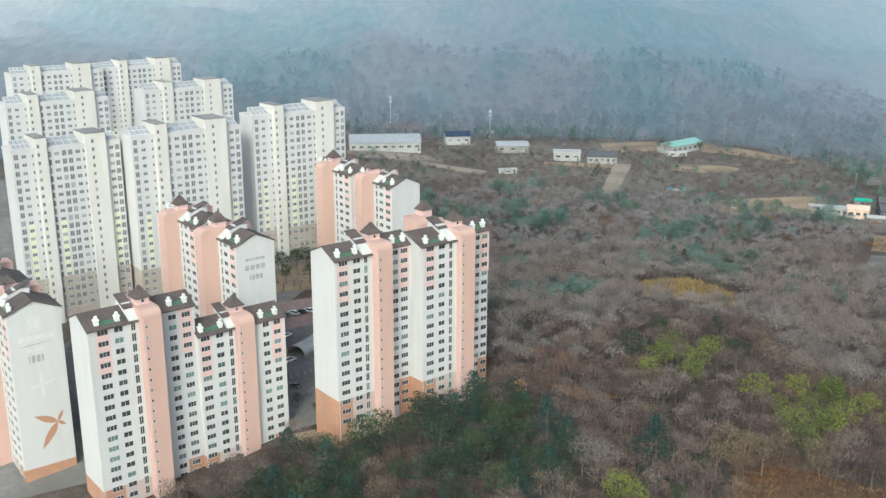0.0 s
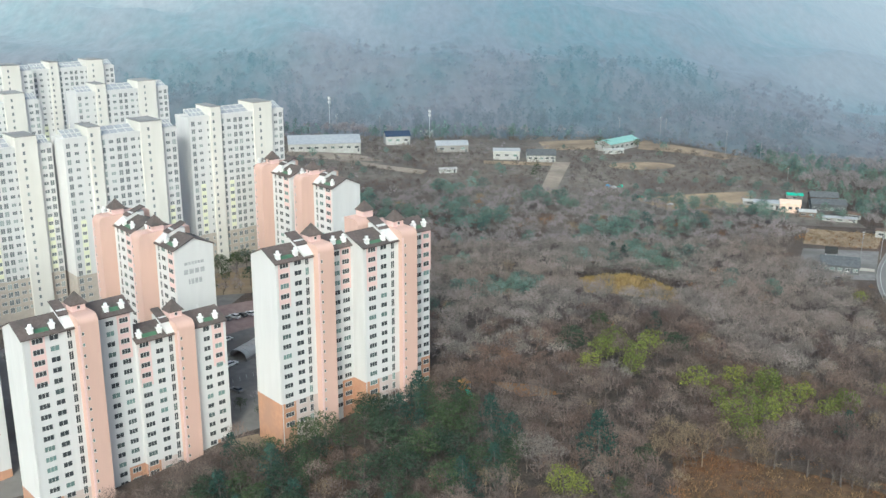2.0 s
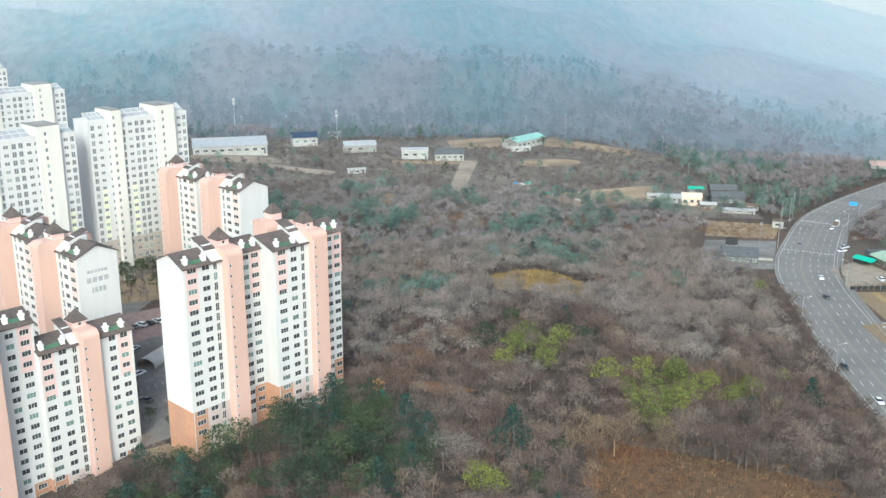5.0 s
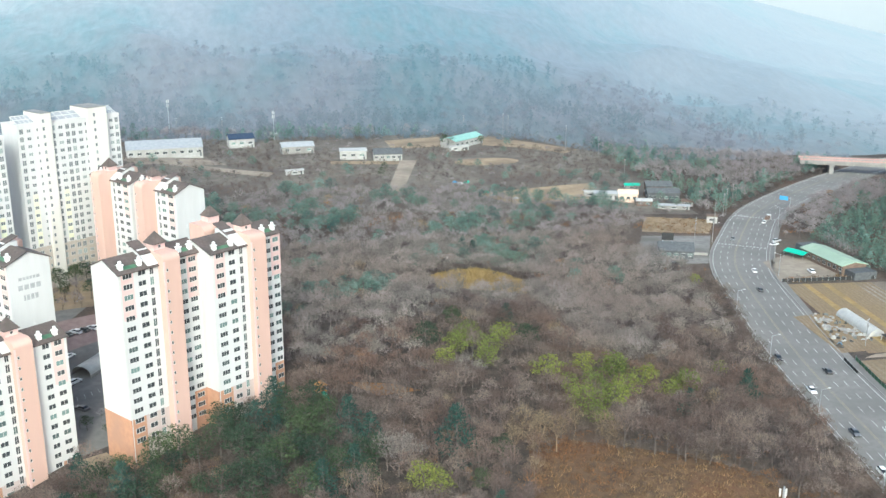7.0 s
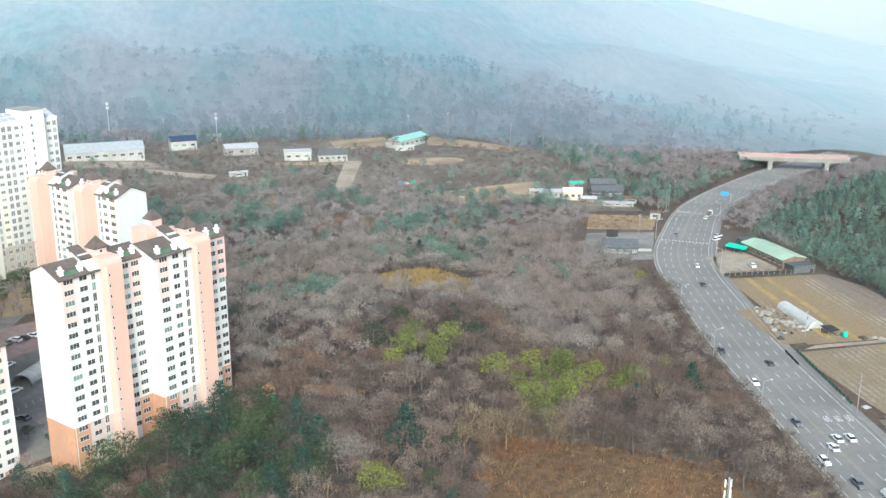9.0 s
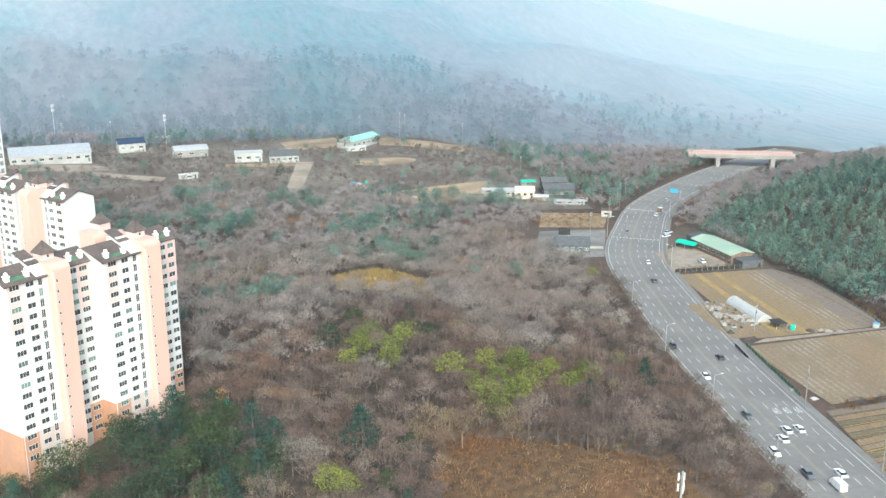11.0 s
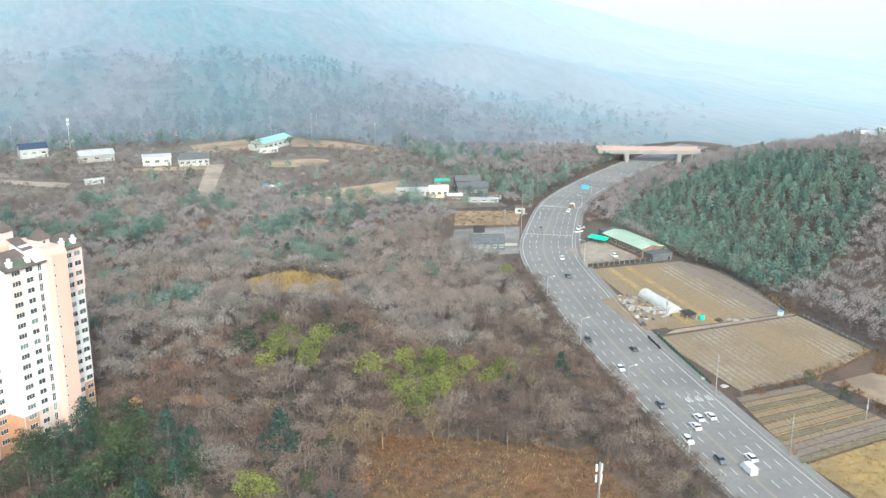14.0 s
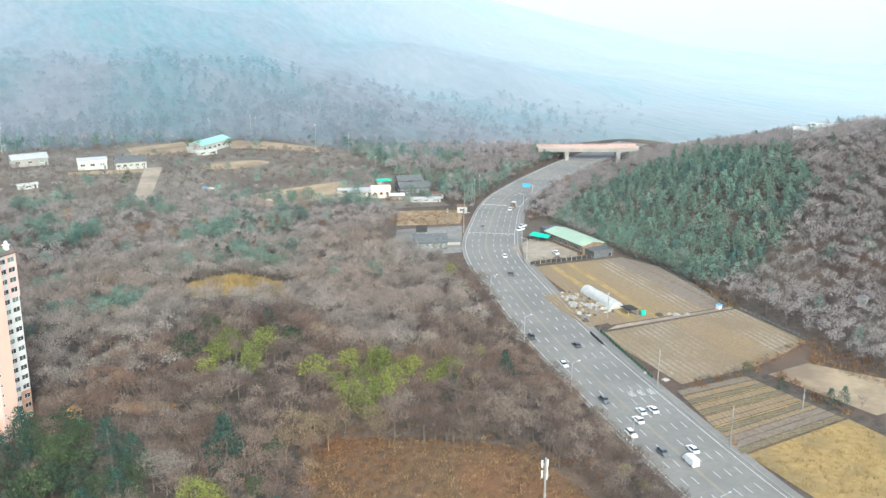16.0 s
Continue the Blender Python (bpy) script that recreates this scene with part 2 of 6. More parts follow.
# ---- mesh helpers ----
class Build:
    """Gathers faces into one mesh."""
    def __init__(self):
        self.v, self.f, self.k = [], [], []

    def face(self, pts, k=0):
        n = len(self.v)
        self.v.extend(pts)
        self.f.append(tuple(range(n, n + len(pts))))
        self.k.append(k)

    def box(self, x0, x1, y0, y1, z0, z1, k=0, top=0.0):
        n, t = len(self.v), top
        self.v += [(x0, y0, z0), (x1, y0, z0), (x1, y1, z0), (x0, y1, z0),
                   (x0 + t, y0 + t, z1), (x1 - t, y0 + t, z1), (x1 - t, y1 - t, z1), (x0 + t, y1 - t, z1)]
        for q in ((3, 2, 1, 0), (4, 5, 6, 7), (0, 1, 5, 4), (1, 2, 6, 5), (2, 3, 7, 6), (3, 0, 4, 7)):
            self.f.append(tuple(n + i for i in q))
            self.k.append(k)

    def extrude_x(self, prof, x0, x1, k=0):
        """A closed (y, z) outline, counter-clockwise seen from +x, drawn along x."""
        n, c = len(self.v), len(prof)
        self.v += [(x0, y, z) for y, z in prof] + [(x1, y, z) for y, z in prof]
        self.f += [tuple(n + i for i in reversed(range(c))), tuple(n + c + i for i in range(c))]
        self.k += [k, k]
        for i in range(c):
            j = (i + 1) % c
            self.f.append((n + i, n + j, n + c + j, n + c + i))
            self.k.append(k)

    def tube(self, p, q, r0, r1, sides=6, k=0, caps=True):
        p, q = Vector(p), Vector(q)
        d = (q - p).normalized()
        a = d.orthogonal().normalized()
        b = d.cross(a)
        n = len(self.v)
        for c, r in ((p, r0), (q, r1)):
            for i in range(sides):
                w = 2 * math.pi * i / sides
                self.v.append(tuple(c + (a * math.cos(w) + b * math.sin(w)) * r))
        for i in range(sides):
            j = (i + 1) % sides
            self.f.append((n + i, n + j, n + sides + j, n + sides + i))
            self.k.append(k)
        if caps:
            self.f += [tuple(n + i for i in reversed(range(sides))), tuple(n + sides + i for i in range(sides))]
            self.k += [k, k]

    def mesh(self, name, *mats):
        me = bpy.data.meshes.new(name)
        me.from_pydata(self.v, [], self.f)
        for m in mats:
            me.materials.append(m)
        if any(self.k):
            me.polygons.foreach_set("material_index", self.k)
        me.update()
        return me


def part(name, b, mats, parent=None, label=""):
    """Links a Build or a mesh as one object under its thing."""
    if isinstance(b, Build):
        b = b.mesh(name, *(mats if isinstance(mats, tuple) else (mats,)))
    ob = new(name, b)
    ob.parent = parent
    if label:
        ob["label"] = label
    return ob


def boxed(x0, x1, y0, y1, z0, z1, top=0.0):
    b = Build()
    b.box(x0, x1, y0, y1, z0, z1, top=top)
    return b


def thing(name, m, label, category, group="", kind=""):
    e = new(name)
    e.matrix_world = m
    return tagged(e, label, category, group, kind)


def smooth(a, b, x):
    t = np.clip((np.asarray(x, float) - a) / (b - a), 0, 1)
    return t * t * (3 - 2 * t)


# ---- the lie of the land ----
ROAD = np.array([(150, 60), (155, 110), (160, 153), (163.5, 175), (171, 215), (181, 263), (194, 310), (211, 363), (236, 405), (274, 454), (342, 507),
                 (400, 542), (446, 566)], float)


def dense(line, step=4.0):
    """A Catmull-Rom curve through the points, in even steps."""
    pts = []
    ext = np.vstack([2 * line[0] - line[1], line, 2 * line[-1] - line[-2]])
    for i in range(1, len(ext) - 2):
        p0, p1, p2, p3 = ext[i - 1:i + 3]
        for t in np.linspace(0, 1, 24, endpoint=False):
            pts.append(0.5 * ((2 * p1) + (p2 - p0) * t + (2 * p0 - 5 * p1 + 4 * p2 - p3) * t ** 2 + (3 * p1 - p0 - 3 * p2 + p3) * t ** 3))
    pts = np.array(pts + [line[-1]])
    s = np.concatenate([[0], np.cumsum(np.hypot(*np.diff(pts, axis=0).T))])
    g = np.arange(0, s[-1], step)
    return np.stack([np.interp(g, s, pts[:, 0]), np.interp(g, s, pts[:, 1])], 1)


ROAD_LINE = dense(ROAD)


def road_dist(x, y):
    x, y = np.asarray(x, float), np.asarray(y, float)
    best = np.full(x.shape, 1e9)
    for px, py in ROAD_LINE[::2]:
        best = np.minimum(best, np.hypot(x - px, y - py))
    return best


# crest of the pine hill: x, y, height, breadth
RIDGE = np.array([(340, 437, 10, 70), (372, 432, 9, 80), (387, 405, 15, 85), (407, 384, 23, 95), (430, 343, 38, 110), (450, 280, 54, 120), (460, 200, 58, 130), (470, 110, 58, 140)], float)
RIDGE_AT = np.linspace(0, 1, len(RIDGE))


def ground_z(x, y):
    x, y = np.asarray(x, float), np.asarray(y, float)
    estate = np.interp(y, [150, 210, 270, 330, 400, 500], [-14, -10, -1, 4, 9, 13])
    east = smooth(-60, 10, x)
    z = estate * (1 - east)
    z = z + 10 * smooth(440, 600, y) * east * (1 - smooth(170, 300, x))
    z = z + 11 * np.exp(-(((x - 75) / 55) ** 2 + ((y - 285) / 75) ** 2))
    z = z + 6 * np.exp(-(((x - 110) / 40) ** 2 + ((y - 195) / 30) ** 2))
    # a low bank, shaped to turn the golden grass towards the camera
    along, across = (x - 92) * 0.9 - (y - 352) * 0.44, (x - 92) * 0.44 + (y - 352) * 0.9
    z = z + 5.0 * np.exp(-((along / 17) ** 2 + (across / 8) ** 2))
    # the pine hill beyond the fields
    foot = np.interp(y, [60, 120, 190, 222, 263, 335, 395, 470, 560], [330, 305, 275, 262, 266, 268, 272, 330, 480])
    hill = np.zeros_like(z)
    for k in np.linspace(0, 1, 36):
        rx, ry, rh, rw = [np.interp(k, RIDGE_AT, RIDGE[:, c]) for c in range(4)]
        hill = np.maximum(hill, rh * np.exp(-((x - rx) ** 2 + (y - ry) ** 2) / rw ** 2))
    z = z + hill * smooth(-5, 55, x - foot)
    z = z - 60 * smooth(700, 1000, np.hypot(x, y))
    near = smooth(14, 34, road_dist(x, y))
    return z * near


def drop(x, y):
    return float(ground_z(x, y))
# ---- ground ----
def leaf_litter():
    m, nt, b = shade("leaf_litter_ground", 0.95)
    a = mix(nt, noise_fac(nt, 0.35, 6.0), (0.045, 0.036, 0.031), (0.082, 0.064, 0.052))
    a = mix(nt, noise_fac(nt, 0.03, 4.0, low=0.52, high=0.7), a, (0.100, 0.060, 0.040))
    a = mix(nt, noise_fac(nt, 0.012, 3.0, low=0.5, high=0.7), a, (0.12, 0.095, 0.07))
    nt.links.new(a, b.inputs["Base Color"])
    bump(nt, b, noise_fac(nt, 1.2, 6.0), 0.7, 0.4)
    return m


def sheet(name, xs, ys, mat, lift=0.0):
    gx, gy = np.meshgrid(xs, ys)
    gz = ground_z(gx, gy) + lift
    nx, ny = len(xs), len(ys)
    idx = np.arange(nx * ny).reshape(ny, nx)
    me = bpy.data.meshes.new(name)
    me.from_pydata(np.stack([gx, gy, gz], -1).reshape(-1, 3).tolist(), [],
                   np.stack([idx[:-1, :-1], idx[:-1, 1:], idx[1:, 1:], idx[1:, :-1]], -1).reshape(-1, 4).tolist())
    me.materials.append(mat)
    me.polygons.foreach_set("use_smooth", [True] * len(me.polygons))
    return new(name, me)


far = [300, 700, 1500, 3000, 4500]
ground = sheet("ground", [-f - 260 for f in far[::-1]] + list(np.arange(-260, 641, 5.0)) + [640 + f for f in far],
               [60 - f for f in far[::-1]] + list(np.arange(60, 781, 5.0)) + [780 + f for f in far], leaf_litter())
tagged(ground, "brown valley floor covered with winter leaf litter", "ground", kind="structure")


def patch(name, corners, mat, label, category, lift=0.2, step=3.0, kind="structure"):
    """A four-cornered piece of ground that follows the land."""
    a, b, c, d = [np.array(p, float) for p in corners]
    nu = max(2, int(max(np.hypot(*(b - a)), np.hypot(*(c - d))) / step))
    nv = max(2, int(max(np.hypot(*(d - a)), np.hypot(*(c - b))) / step))
    u, v = np.meshgrid(np.linspace(0, 1, nu + 1), np.linspace(0, 1, nv + 1))
    u, v = u[..., None], v[..., None]
    xy = (a * (1 - u) + b * u) * (1 - v) + (d * (1 - u) + c * u) * v
    z = ground_z(xy[..., 0], xy[..., 1]) + lift
    idx = np.arange((nu + 1) * (nv + 1)).reshape(nv + 1, nu + 1)
    me = bpy.data.meshes.new(name)
    me.from_pydata(np.concatenate([xy, z[..., None]], -1).reshape(-1, 3).tolist(), [],
                   np.stack([idx[:-1, :-1], idx[:-1, 1:], idx[1:, 1:], idx[1:, :-1]], -1).reshape(-1, 4).tolist())
    me.materials.append(mat)
    return tagged(new(name, me), label, category, kind=kind)


# ---- the hazy mountain behind the valley ----
def mountain_material(name, hue):
    """Woods glowing with painted haze that grows with distance; hue: the cast of the kind of tree."""
    m, nt, b = shade(name, 1.0)
    patches = noise_fac(nt, 0.008, 4.0, stretch=(1, 0.4, 1), low=0.44, high=0.60)
    grain = noise_fac(nt, 0.08, 5.0, stretch=(1, 0.25, 1), low=0.3, high=0.7)
    woods = mix(nt, patches, (0.054, 0.046, 0.046), (0.024, 0.042, 0.040))
    woods = mix(nt, grain, woods, (0.060, 0.050, 0.048))
    nt.links.new(woods, b.inputs["Base Color"])
    bump(nt, b, noise_fac(nt, 0.09, 4.0, stretch=(1, 0.25, 1)), 0.4, 3.0)
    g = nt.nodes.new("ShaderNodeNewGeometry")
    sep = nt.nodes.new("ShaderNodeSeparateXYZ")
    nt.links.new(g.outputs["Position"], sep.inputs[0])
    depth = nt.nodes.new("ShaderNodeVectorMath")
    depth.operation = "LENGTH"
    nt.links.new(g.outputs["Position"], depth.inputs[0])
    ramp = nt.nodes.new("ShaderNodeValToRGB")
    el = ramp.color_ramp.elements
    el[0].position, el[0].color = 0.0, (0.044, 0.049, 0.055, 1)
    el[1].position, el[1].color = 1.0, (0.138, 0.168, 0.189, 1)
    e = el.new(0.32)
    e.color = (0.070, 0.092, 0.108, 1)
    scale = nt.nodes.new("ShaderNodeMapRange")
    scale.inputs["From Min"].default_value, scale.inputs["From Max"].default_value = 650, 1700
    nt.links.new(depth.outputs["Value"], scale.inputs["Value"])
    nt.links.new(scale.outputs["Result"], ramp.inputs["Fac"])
    # painted sun glare: the haze glow whitens with depth towards the west
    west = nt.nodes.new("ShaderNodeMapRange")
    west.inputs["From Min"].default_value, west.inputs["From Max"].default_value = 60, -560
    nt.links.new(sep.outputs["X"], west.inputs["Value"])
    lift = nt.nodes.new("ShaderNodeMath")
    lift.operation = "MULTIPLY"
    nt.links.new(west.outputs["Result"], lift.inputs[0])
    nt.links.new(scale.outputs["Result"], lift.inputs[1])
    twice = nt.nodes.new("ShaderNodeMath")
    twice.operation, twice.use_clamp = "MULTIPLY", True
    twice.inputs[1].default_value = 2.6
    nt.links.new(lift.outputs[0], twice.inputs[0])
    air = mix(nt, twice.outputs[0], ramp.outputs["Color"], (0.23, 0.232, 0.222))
    # the woods' tint shows in the painted haze, more so near the foot
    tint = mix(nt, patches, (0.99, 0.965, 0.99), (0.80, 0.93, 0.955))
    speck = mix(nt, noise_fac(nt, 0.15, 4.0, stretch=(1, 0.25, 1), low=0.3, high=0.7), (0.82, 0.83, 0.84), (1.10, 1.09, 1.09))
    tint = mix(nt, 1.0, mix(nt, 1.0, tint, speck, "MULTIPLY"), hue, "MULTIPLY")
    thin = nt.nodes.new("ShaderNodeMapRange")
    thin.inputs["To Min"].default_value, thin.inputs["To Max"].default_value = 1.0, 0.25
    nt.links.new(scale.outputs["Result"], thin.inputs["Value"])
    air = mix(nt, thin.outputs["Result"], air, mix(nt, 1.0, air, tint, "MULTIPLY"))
    # where the valley opens, the painted haze levels out pale
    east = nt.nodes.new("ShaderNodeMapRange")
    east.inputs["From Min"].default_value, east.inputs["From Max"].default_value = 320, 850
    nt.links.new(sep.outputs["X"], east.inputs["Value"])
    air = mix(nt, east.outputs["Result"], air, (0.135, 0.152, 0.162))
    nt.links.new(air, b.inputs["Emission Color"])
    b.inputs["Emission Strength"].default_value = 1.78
    return m


M_MOUNTAIN = mountain_material("haze_painted_mountain_woods", (1.0, 1.0, 1.0))
M_HAZEPINE = mountain_material("haze_painted_conifer_crowns", (0.86, 0.97, 0.97))
M_HAZETWIG = mountain_material("haze_painted_bare_crowns", (1.06, 1.0, 1.01))
SLOPES = {}


def mountain():
    """Polar rows from the foot to the crest; spurs and gullies run down it."""
    az = np.radians(np.arange(-60, 80.1, 0.6))
    us = np.linspace(0, 1, 70)
    deg = np.degrees(az)
    crest = np.interp(deg, [-60, -20, 0, 12, 24, 29.6, 35, 40.5, 48, 60, 80], [4.5, 5.5, 5, 3.6, 0.3, -1.9, -3.2, -4.3, -5.0, -5.2, -5.2])
    rim = np.interp(deg, [-60, 10, 30, 45, 80], [1500, 1600, 1700, 1800, 1900])
    start = np.interp(deg, [-60, -15, 0, 12, 22, 30, 40, 80], [540, 590, 640, 650, 640, 655, 700, 760])
    low = np.interp(deg, [-60, 22, 32], [9.5, 9.5, 1.0])
    b = Build()
    for i, a in enumerate(az):
        top = 124 + rim[i] * math.tan(radians(float(crest[i])))
        calm = float(np.interp(deg[i], [30, 42], [1, 0.15]))
        for u in us:
            r = start[i] + (rim[i] - start[i]) * u
            x, y = r * math.sin(a), r * math.cos(a)
            p = Vector((x, y, 0))
            n = noise.fractal(p * 0.0045, 1.0, 2.0, 5) * 24 + (abs(noise.noise(p * 0.006 + Vector((7, 0, 0)))) - 0.2) * -34
            z = low[i] + (top - low[i]) * (0.35 * u + 0.65 * u ** 1.7) + calm * n * math.sin(math.pi * min(1, u * 1.1 + 0.02)) ** 0.8 - 8 * (1 - min(1, u * 20))
            b.v.append((x, y, z))
    n = len(us)
    for i in range(len(az) - 1):
        for j in range(n - 1):
            b.f.append((i * n + j, i * n + j + 1, (i + 1) * n + j + 1, (i + 1) * n + j))
            b.k.append(0)
    SLOPES["verts"], SLOPES["shape"] = np.array(b.v), (len(az), n)
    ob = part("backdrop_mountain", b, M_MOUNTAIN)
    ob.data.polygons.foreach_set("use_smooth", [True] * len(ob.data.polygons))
    tagged(ob, "wooded mountain ridge with painted blue winter haze", "mountain", kind="structure")


mountain()


def haze_backdrop():
    m, nt, b = shade("pale_haze_sky", 1.0)
    b.inputs["Base Color"].default_value = (0.1, 0.1, 0.1, 1)
    g = nt.nodes.new("ShaderNodeNewGeometry")
    sep = nt.nodes.new("ShaderNodeSeparateXYZ")
    nt.links.new(g.outputs["Position"], sep.inputs[0])
    r = nt.nodes.new("ShaderNodeMapRange")
    r.inputs["From Min"].default_value, r.inputs["From Max"].default_value = -60, 110
    nt.links.new(sep.outputs["Z"], r.inputs["Value"])
    nt.links.new(mix(nt, r.outputs["Result"], (0.66, 0.735, 0.77), (0.95, 0.94, 0.925)), b.inputs["Emission Color"])
    b.inputs["Emission Strength"].default_value = 0.325
    w = Build()
    az = [radians(a) for a in range(-70, 91, 4)]
    for a, c in zip(az, az[1:]):
        q = [(2000 * math.sin(k), 2000 * math.cos(k)) for k in (a, c)]
        w.face([(*q[0], -160), (*q[0], 420), (*q[1], 420), (*q[1], -160)])
    tagged(part("backdrop_sky", w, m), "pale hazy winter sky over the far valley", "sky", kind="structure")


haze_backdrop()


# ---- the highway ----
def ribbon(name, line, left, right, mat, z0=0.06, thick=0.0):
    t = np.gradient(line, axis=0)
    t /= np.hypot(t[:, 0], t[:, 1])[:, None]
    nrm = np.stack([t[:, 1], -t[:, 0]], 1)
    l, r = np.broadcast_to(left, len(line))[:, None], np.broadcast_to(right, len(line))[:, None]
    a, c = line + nrm * l, line + nrm * r
    b = Build()
    n = len(line)
    b.v = [(x, y, z0) for x, y in a] + [(x, y, z0) for x, y in c]
    b.f = [(i, n + i, n + i + 1, i + 1) for i in range(n - 1)]
    if thick:
        b.v += [(x, y, z0 - thick) for x, y in a] + [(x, y, z0 - thick) for x, y in c]
        b.f += [(2 * n + i, i, i + 1, 2 * n + i + 1) for i in range(n - 1)] + [(n + i, 3 * n + i, 3 * n + i + 1, n + i + 1) for i in range(n - 1)]
    b.k = [0] * len(b.f)
    return part(name, b, mat)


arc = np.concatenate([[0], np.cumsum(np.hypot(*np.diff(ROAD_LINE, axis=0).T))])
HALF = np.interp(arc, [0, 330, 430, 600, 900], [12.5, 12.5, 11.0, 10, 9])
road = tagged(ribbon("road", ROAD_LINE, -HALF, HALF, M_ASPHALT, 0.10), "wide grey asphalt highway curving through the valley", "road", kind="structure")


def on_road(s, off):
    """The place and heading s metres along the road, off metres to its right (a share of the half width beyond 390 m)."""
    x, y = np.interp(s, arc, ROAD_LINE[:, 0]), np.interp(s, arc, ROAD_LINE[:, 1])
    x2, y2 = np.interp(s + 1, arc, ROAD_LINE[:, 0]), np.interp(s + 1, arc, ROAD_LINE[:, 1])
    h = math.atan2(y2 - y, x2 - x)
    off = off * float(np.interp(s, arc, HALF)) / 12.5
    return float(x + math.sin(h) * off), float(y - math.cos(h) * off), h


for off, w, m, nm in ((-2.25, 0.10, M_YELLOWMARK, "centre_line"), (-1.75, 0.10, M_YELLOWMARK, "centre_line"), (11.3, 0.10, M_MARK, "edge_line"), (-11.3, 0.10, M_MARK, "edge_line")):
    sc = HALF / 12.5
    ribbon(nm, ROAD_LINE, off * sc - w, off * sc + w, m, 0.115).parent = road
dash = boxed(-1.9, 1.9, -0.09, 0.09, 0, 0.012).mesh("lane_dash", M_MARK)
for off in (-8.2, -5.2, 1.6, 4.9, 8.1):
    s = 25.0 + (off % 3)
    while s < 560:
        x, y, h = on_road(s, off)
        d = part("lane_dash", dash, None, road)
        d.matrix_world = pose(x, y, 0.104, 0, 0, math.degrees(h))
        s += 9.0 if s < 400 else 12
# ---- fields, yards and lots ----
FAR_L, FAR_R, NEAR_L, NEAR_R = np.array((216.5, 338.0)), np.array((259.0, 333.0)), np.array((204.0, 266.0)), np.array((254.0, 262.5))
for a, c, m, words in ((0.0, 0.17, M_FIELD, "strip of bare tan field"), (0.17, 0.23, M_GOLD, "narrow strip of golden stubble"), (0.23, 0.36, M_FIELD, "strip of bare tan field"), (0.36, 0.42, M_GOLD, "narrow strip of golden stubble"),
                       (0.42, 0.66, M_FIELD, "broad strip of bare tan field"), (0.66, 0.84, M_FIELD2, "strip of field strewn with torn film"), (0.84, 1.0, M_SOIL, "strip of dark ploughed soil")):
    patch("field", [FAR_L + (FAR_R - FAR_L) * a, FAR_L + (FAR_R - FAR_L) * c, NEAR_L + (NEAR_R - NEAR_L) * c, NEAR_L + (NEAR_R - NEAR_L) * a], m, words, "field")
patch("field", [(259.2, 333), (264.5, 315), (262.5, 290), (254.3, 262.7)], M_SOIL, "bulging edge of dark ploughed soil under the hill", "field")
patch("field", [(195, 261), (225, 260), (224, 214.5), (192.5, 214)], M_FIELD2, "stubble field with rows of torn plastic film", "field")
patch("field", [(225, 260), (239, 259.5), (238, 218), (224, 214.5)], M_FIELD, "bare middle of the stubble field", "field")
patch("field", [(239, 259.5), (256, 259), (254.5, 223), (238, 218)], M_FIELD2, "stubble field with rows of torn plastic film", "field")
patch("farm_track", [(206, 265), (256, 261.6), (256, 260), (200, 262.5)], M_SAND, "pale track between two fields", "path", lift=0.22)
BED_EDGES = (0, 9, 10.2, 18, 25, 27, 35, 43, 44.6, 53, 60, 62.5, 70, 76, 84, 92, 100)
for k in range(16):
    a, c = BED_EDGES[k] / 100, (BED_EDGES[k + 1] - 0.8) / 100
    l0, l1 = np.array((188.0, 211.0)), np.array((176.8, 171.5))
    r0, r1 = np.array((214.5, 210.0)), np.array((218.2, 174.5))
    patch("vegetable_bed", [l0 + (l1 - l0) * a, r0 + (r1 - r0) * a, r0 + (r1 - r0) * c, l0 + (l1 - l0) * c], (M_SOIL, M_GOLD, M_FIELD, M_TERRACE, M_GOLD, M_FIELD, M_TERRACE, M_GOLD, M_FIELD, M_FIELD, M_GOLD, M_TERRACE, M_FIELD, M_SOIL, M_SOIL, M_TERRACE)[k],
          ("bed of dry golden stalks" if k in (1, 4, 7, 10) else "bare terraced vegetable bed"), "vegetable bed", lift=0.25)
patch("field", [(178, 171), (219, 174), (220, 130), (176, 130)], M_GOLD, "field of golden dry grass", "field")
patch("meadow", [(222, 208), (240, 209), (262, 172), (228, 172)], M_DRY, "dry meadow below the hill", "field")
patch("yard", [(224, 368), (244, 378), (258, 340), (217, 342)], M_SAND, "pale sandy yard before the green-roofed hall", "yard", lift=0.24)
patch("yard", [(199, 303), (214, 304), (213, 268), (195, 268)], M_FIELD, "littered pale storage yard beside the greenhouse", "yard", lift=0.24)
patch("yard", [(190, 419), (222, 412), (200, 371), (168, 376)], M_PAVING, "grey asphalt yard round a roadside restaurant", "yard")
patch("field", [(206, 452), (238, 440), (223, 416), (193, 426)], M_DRY, "patch of tall dry grass by the highway", "field")
patch("clearing", [(72, 222), (121, 189), (135, 130), (50, 130)], M_BROWNFIELD, "weedy brown clearing at the wood's edge", "clearing")
patch("clearing", [(76, 362), (108, 349), (106, 333), (75, 345)], M_GOLD, "strip of golden grass in the wood", "clearing")
patch("slope", [(30, 267), (42, 260), (50, 252), (38, 254)], M_ORANGE, "ochre bare slope under the trees", "slope", lift=0.3)
patch("field", [(103, 643), (141, 650), (141, 615), (103, 612)], M_DRY, "dry tan field behind the farmhouses", "field", lift=0.3)
patch("field", [(172, 646), (226, 606), (210, 588), (163, 614)], M_DRY, "dry field on the rise", "field", lift=0.3)
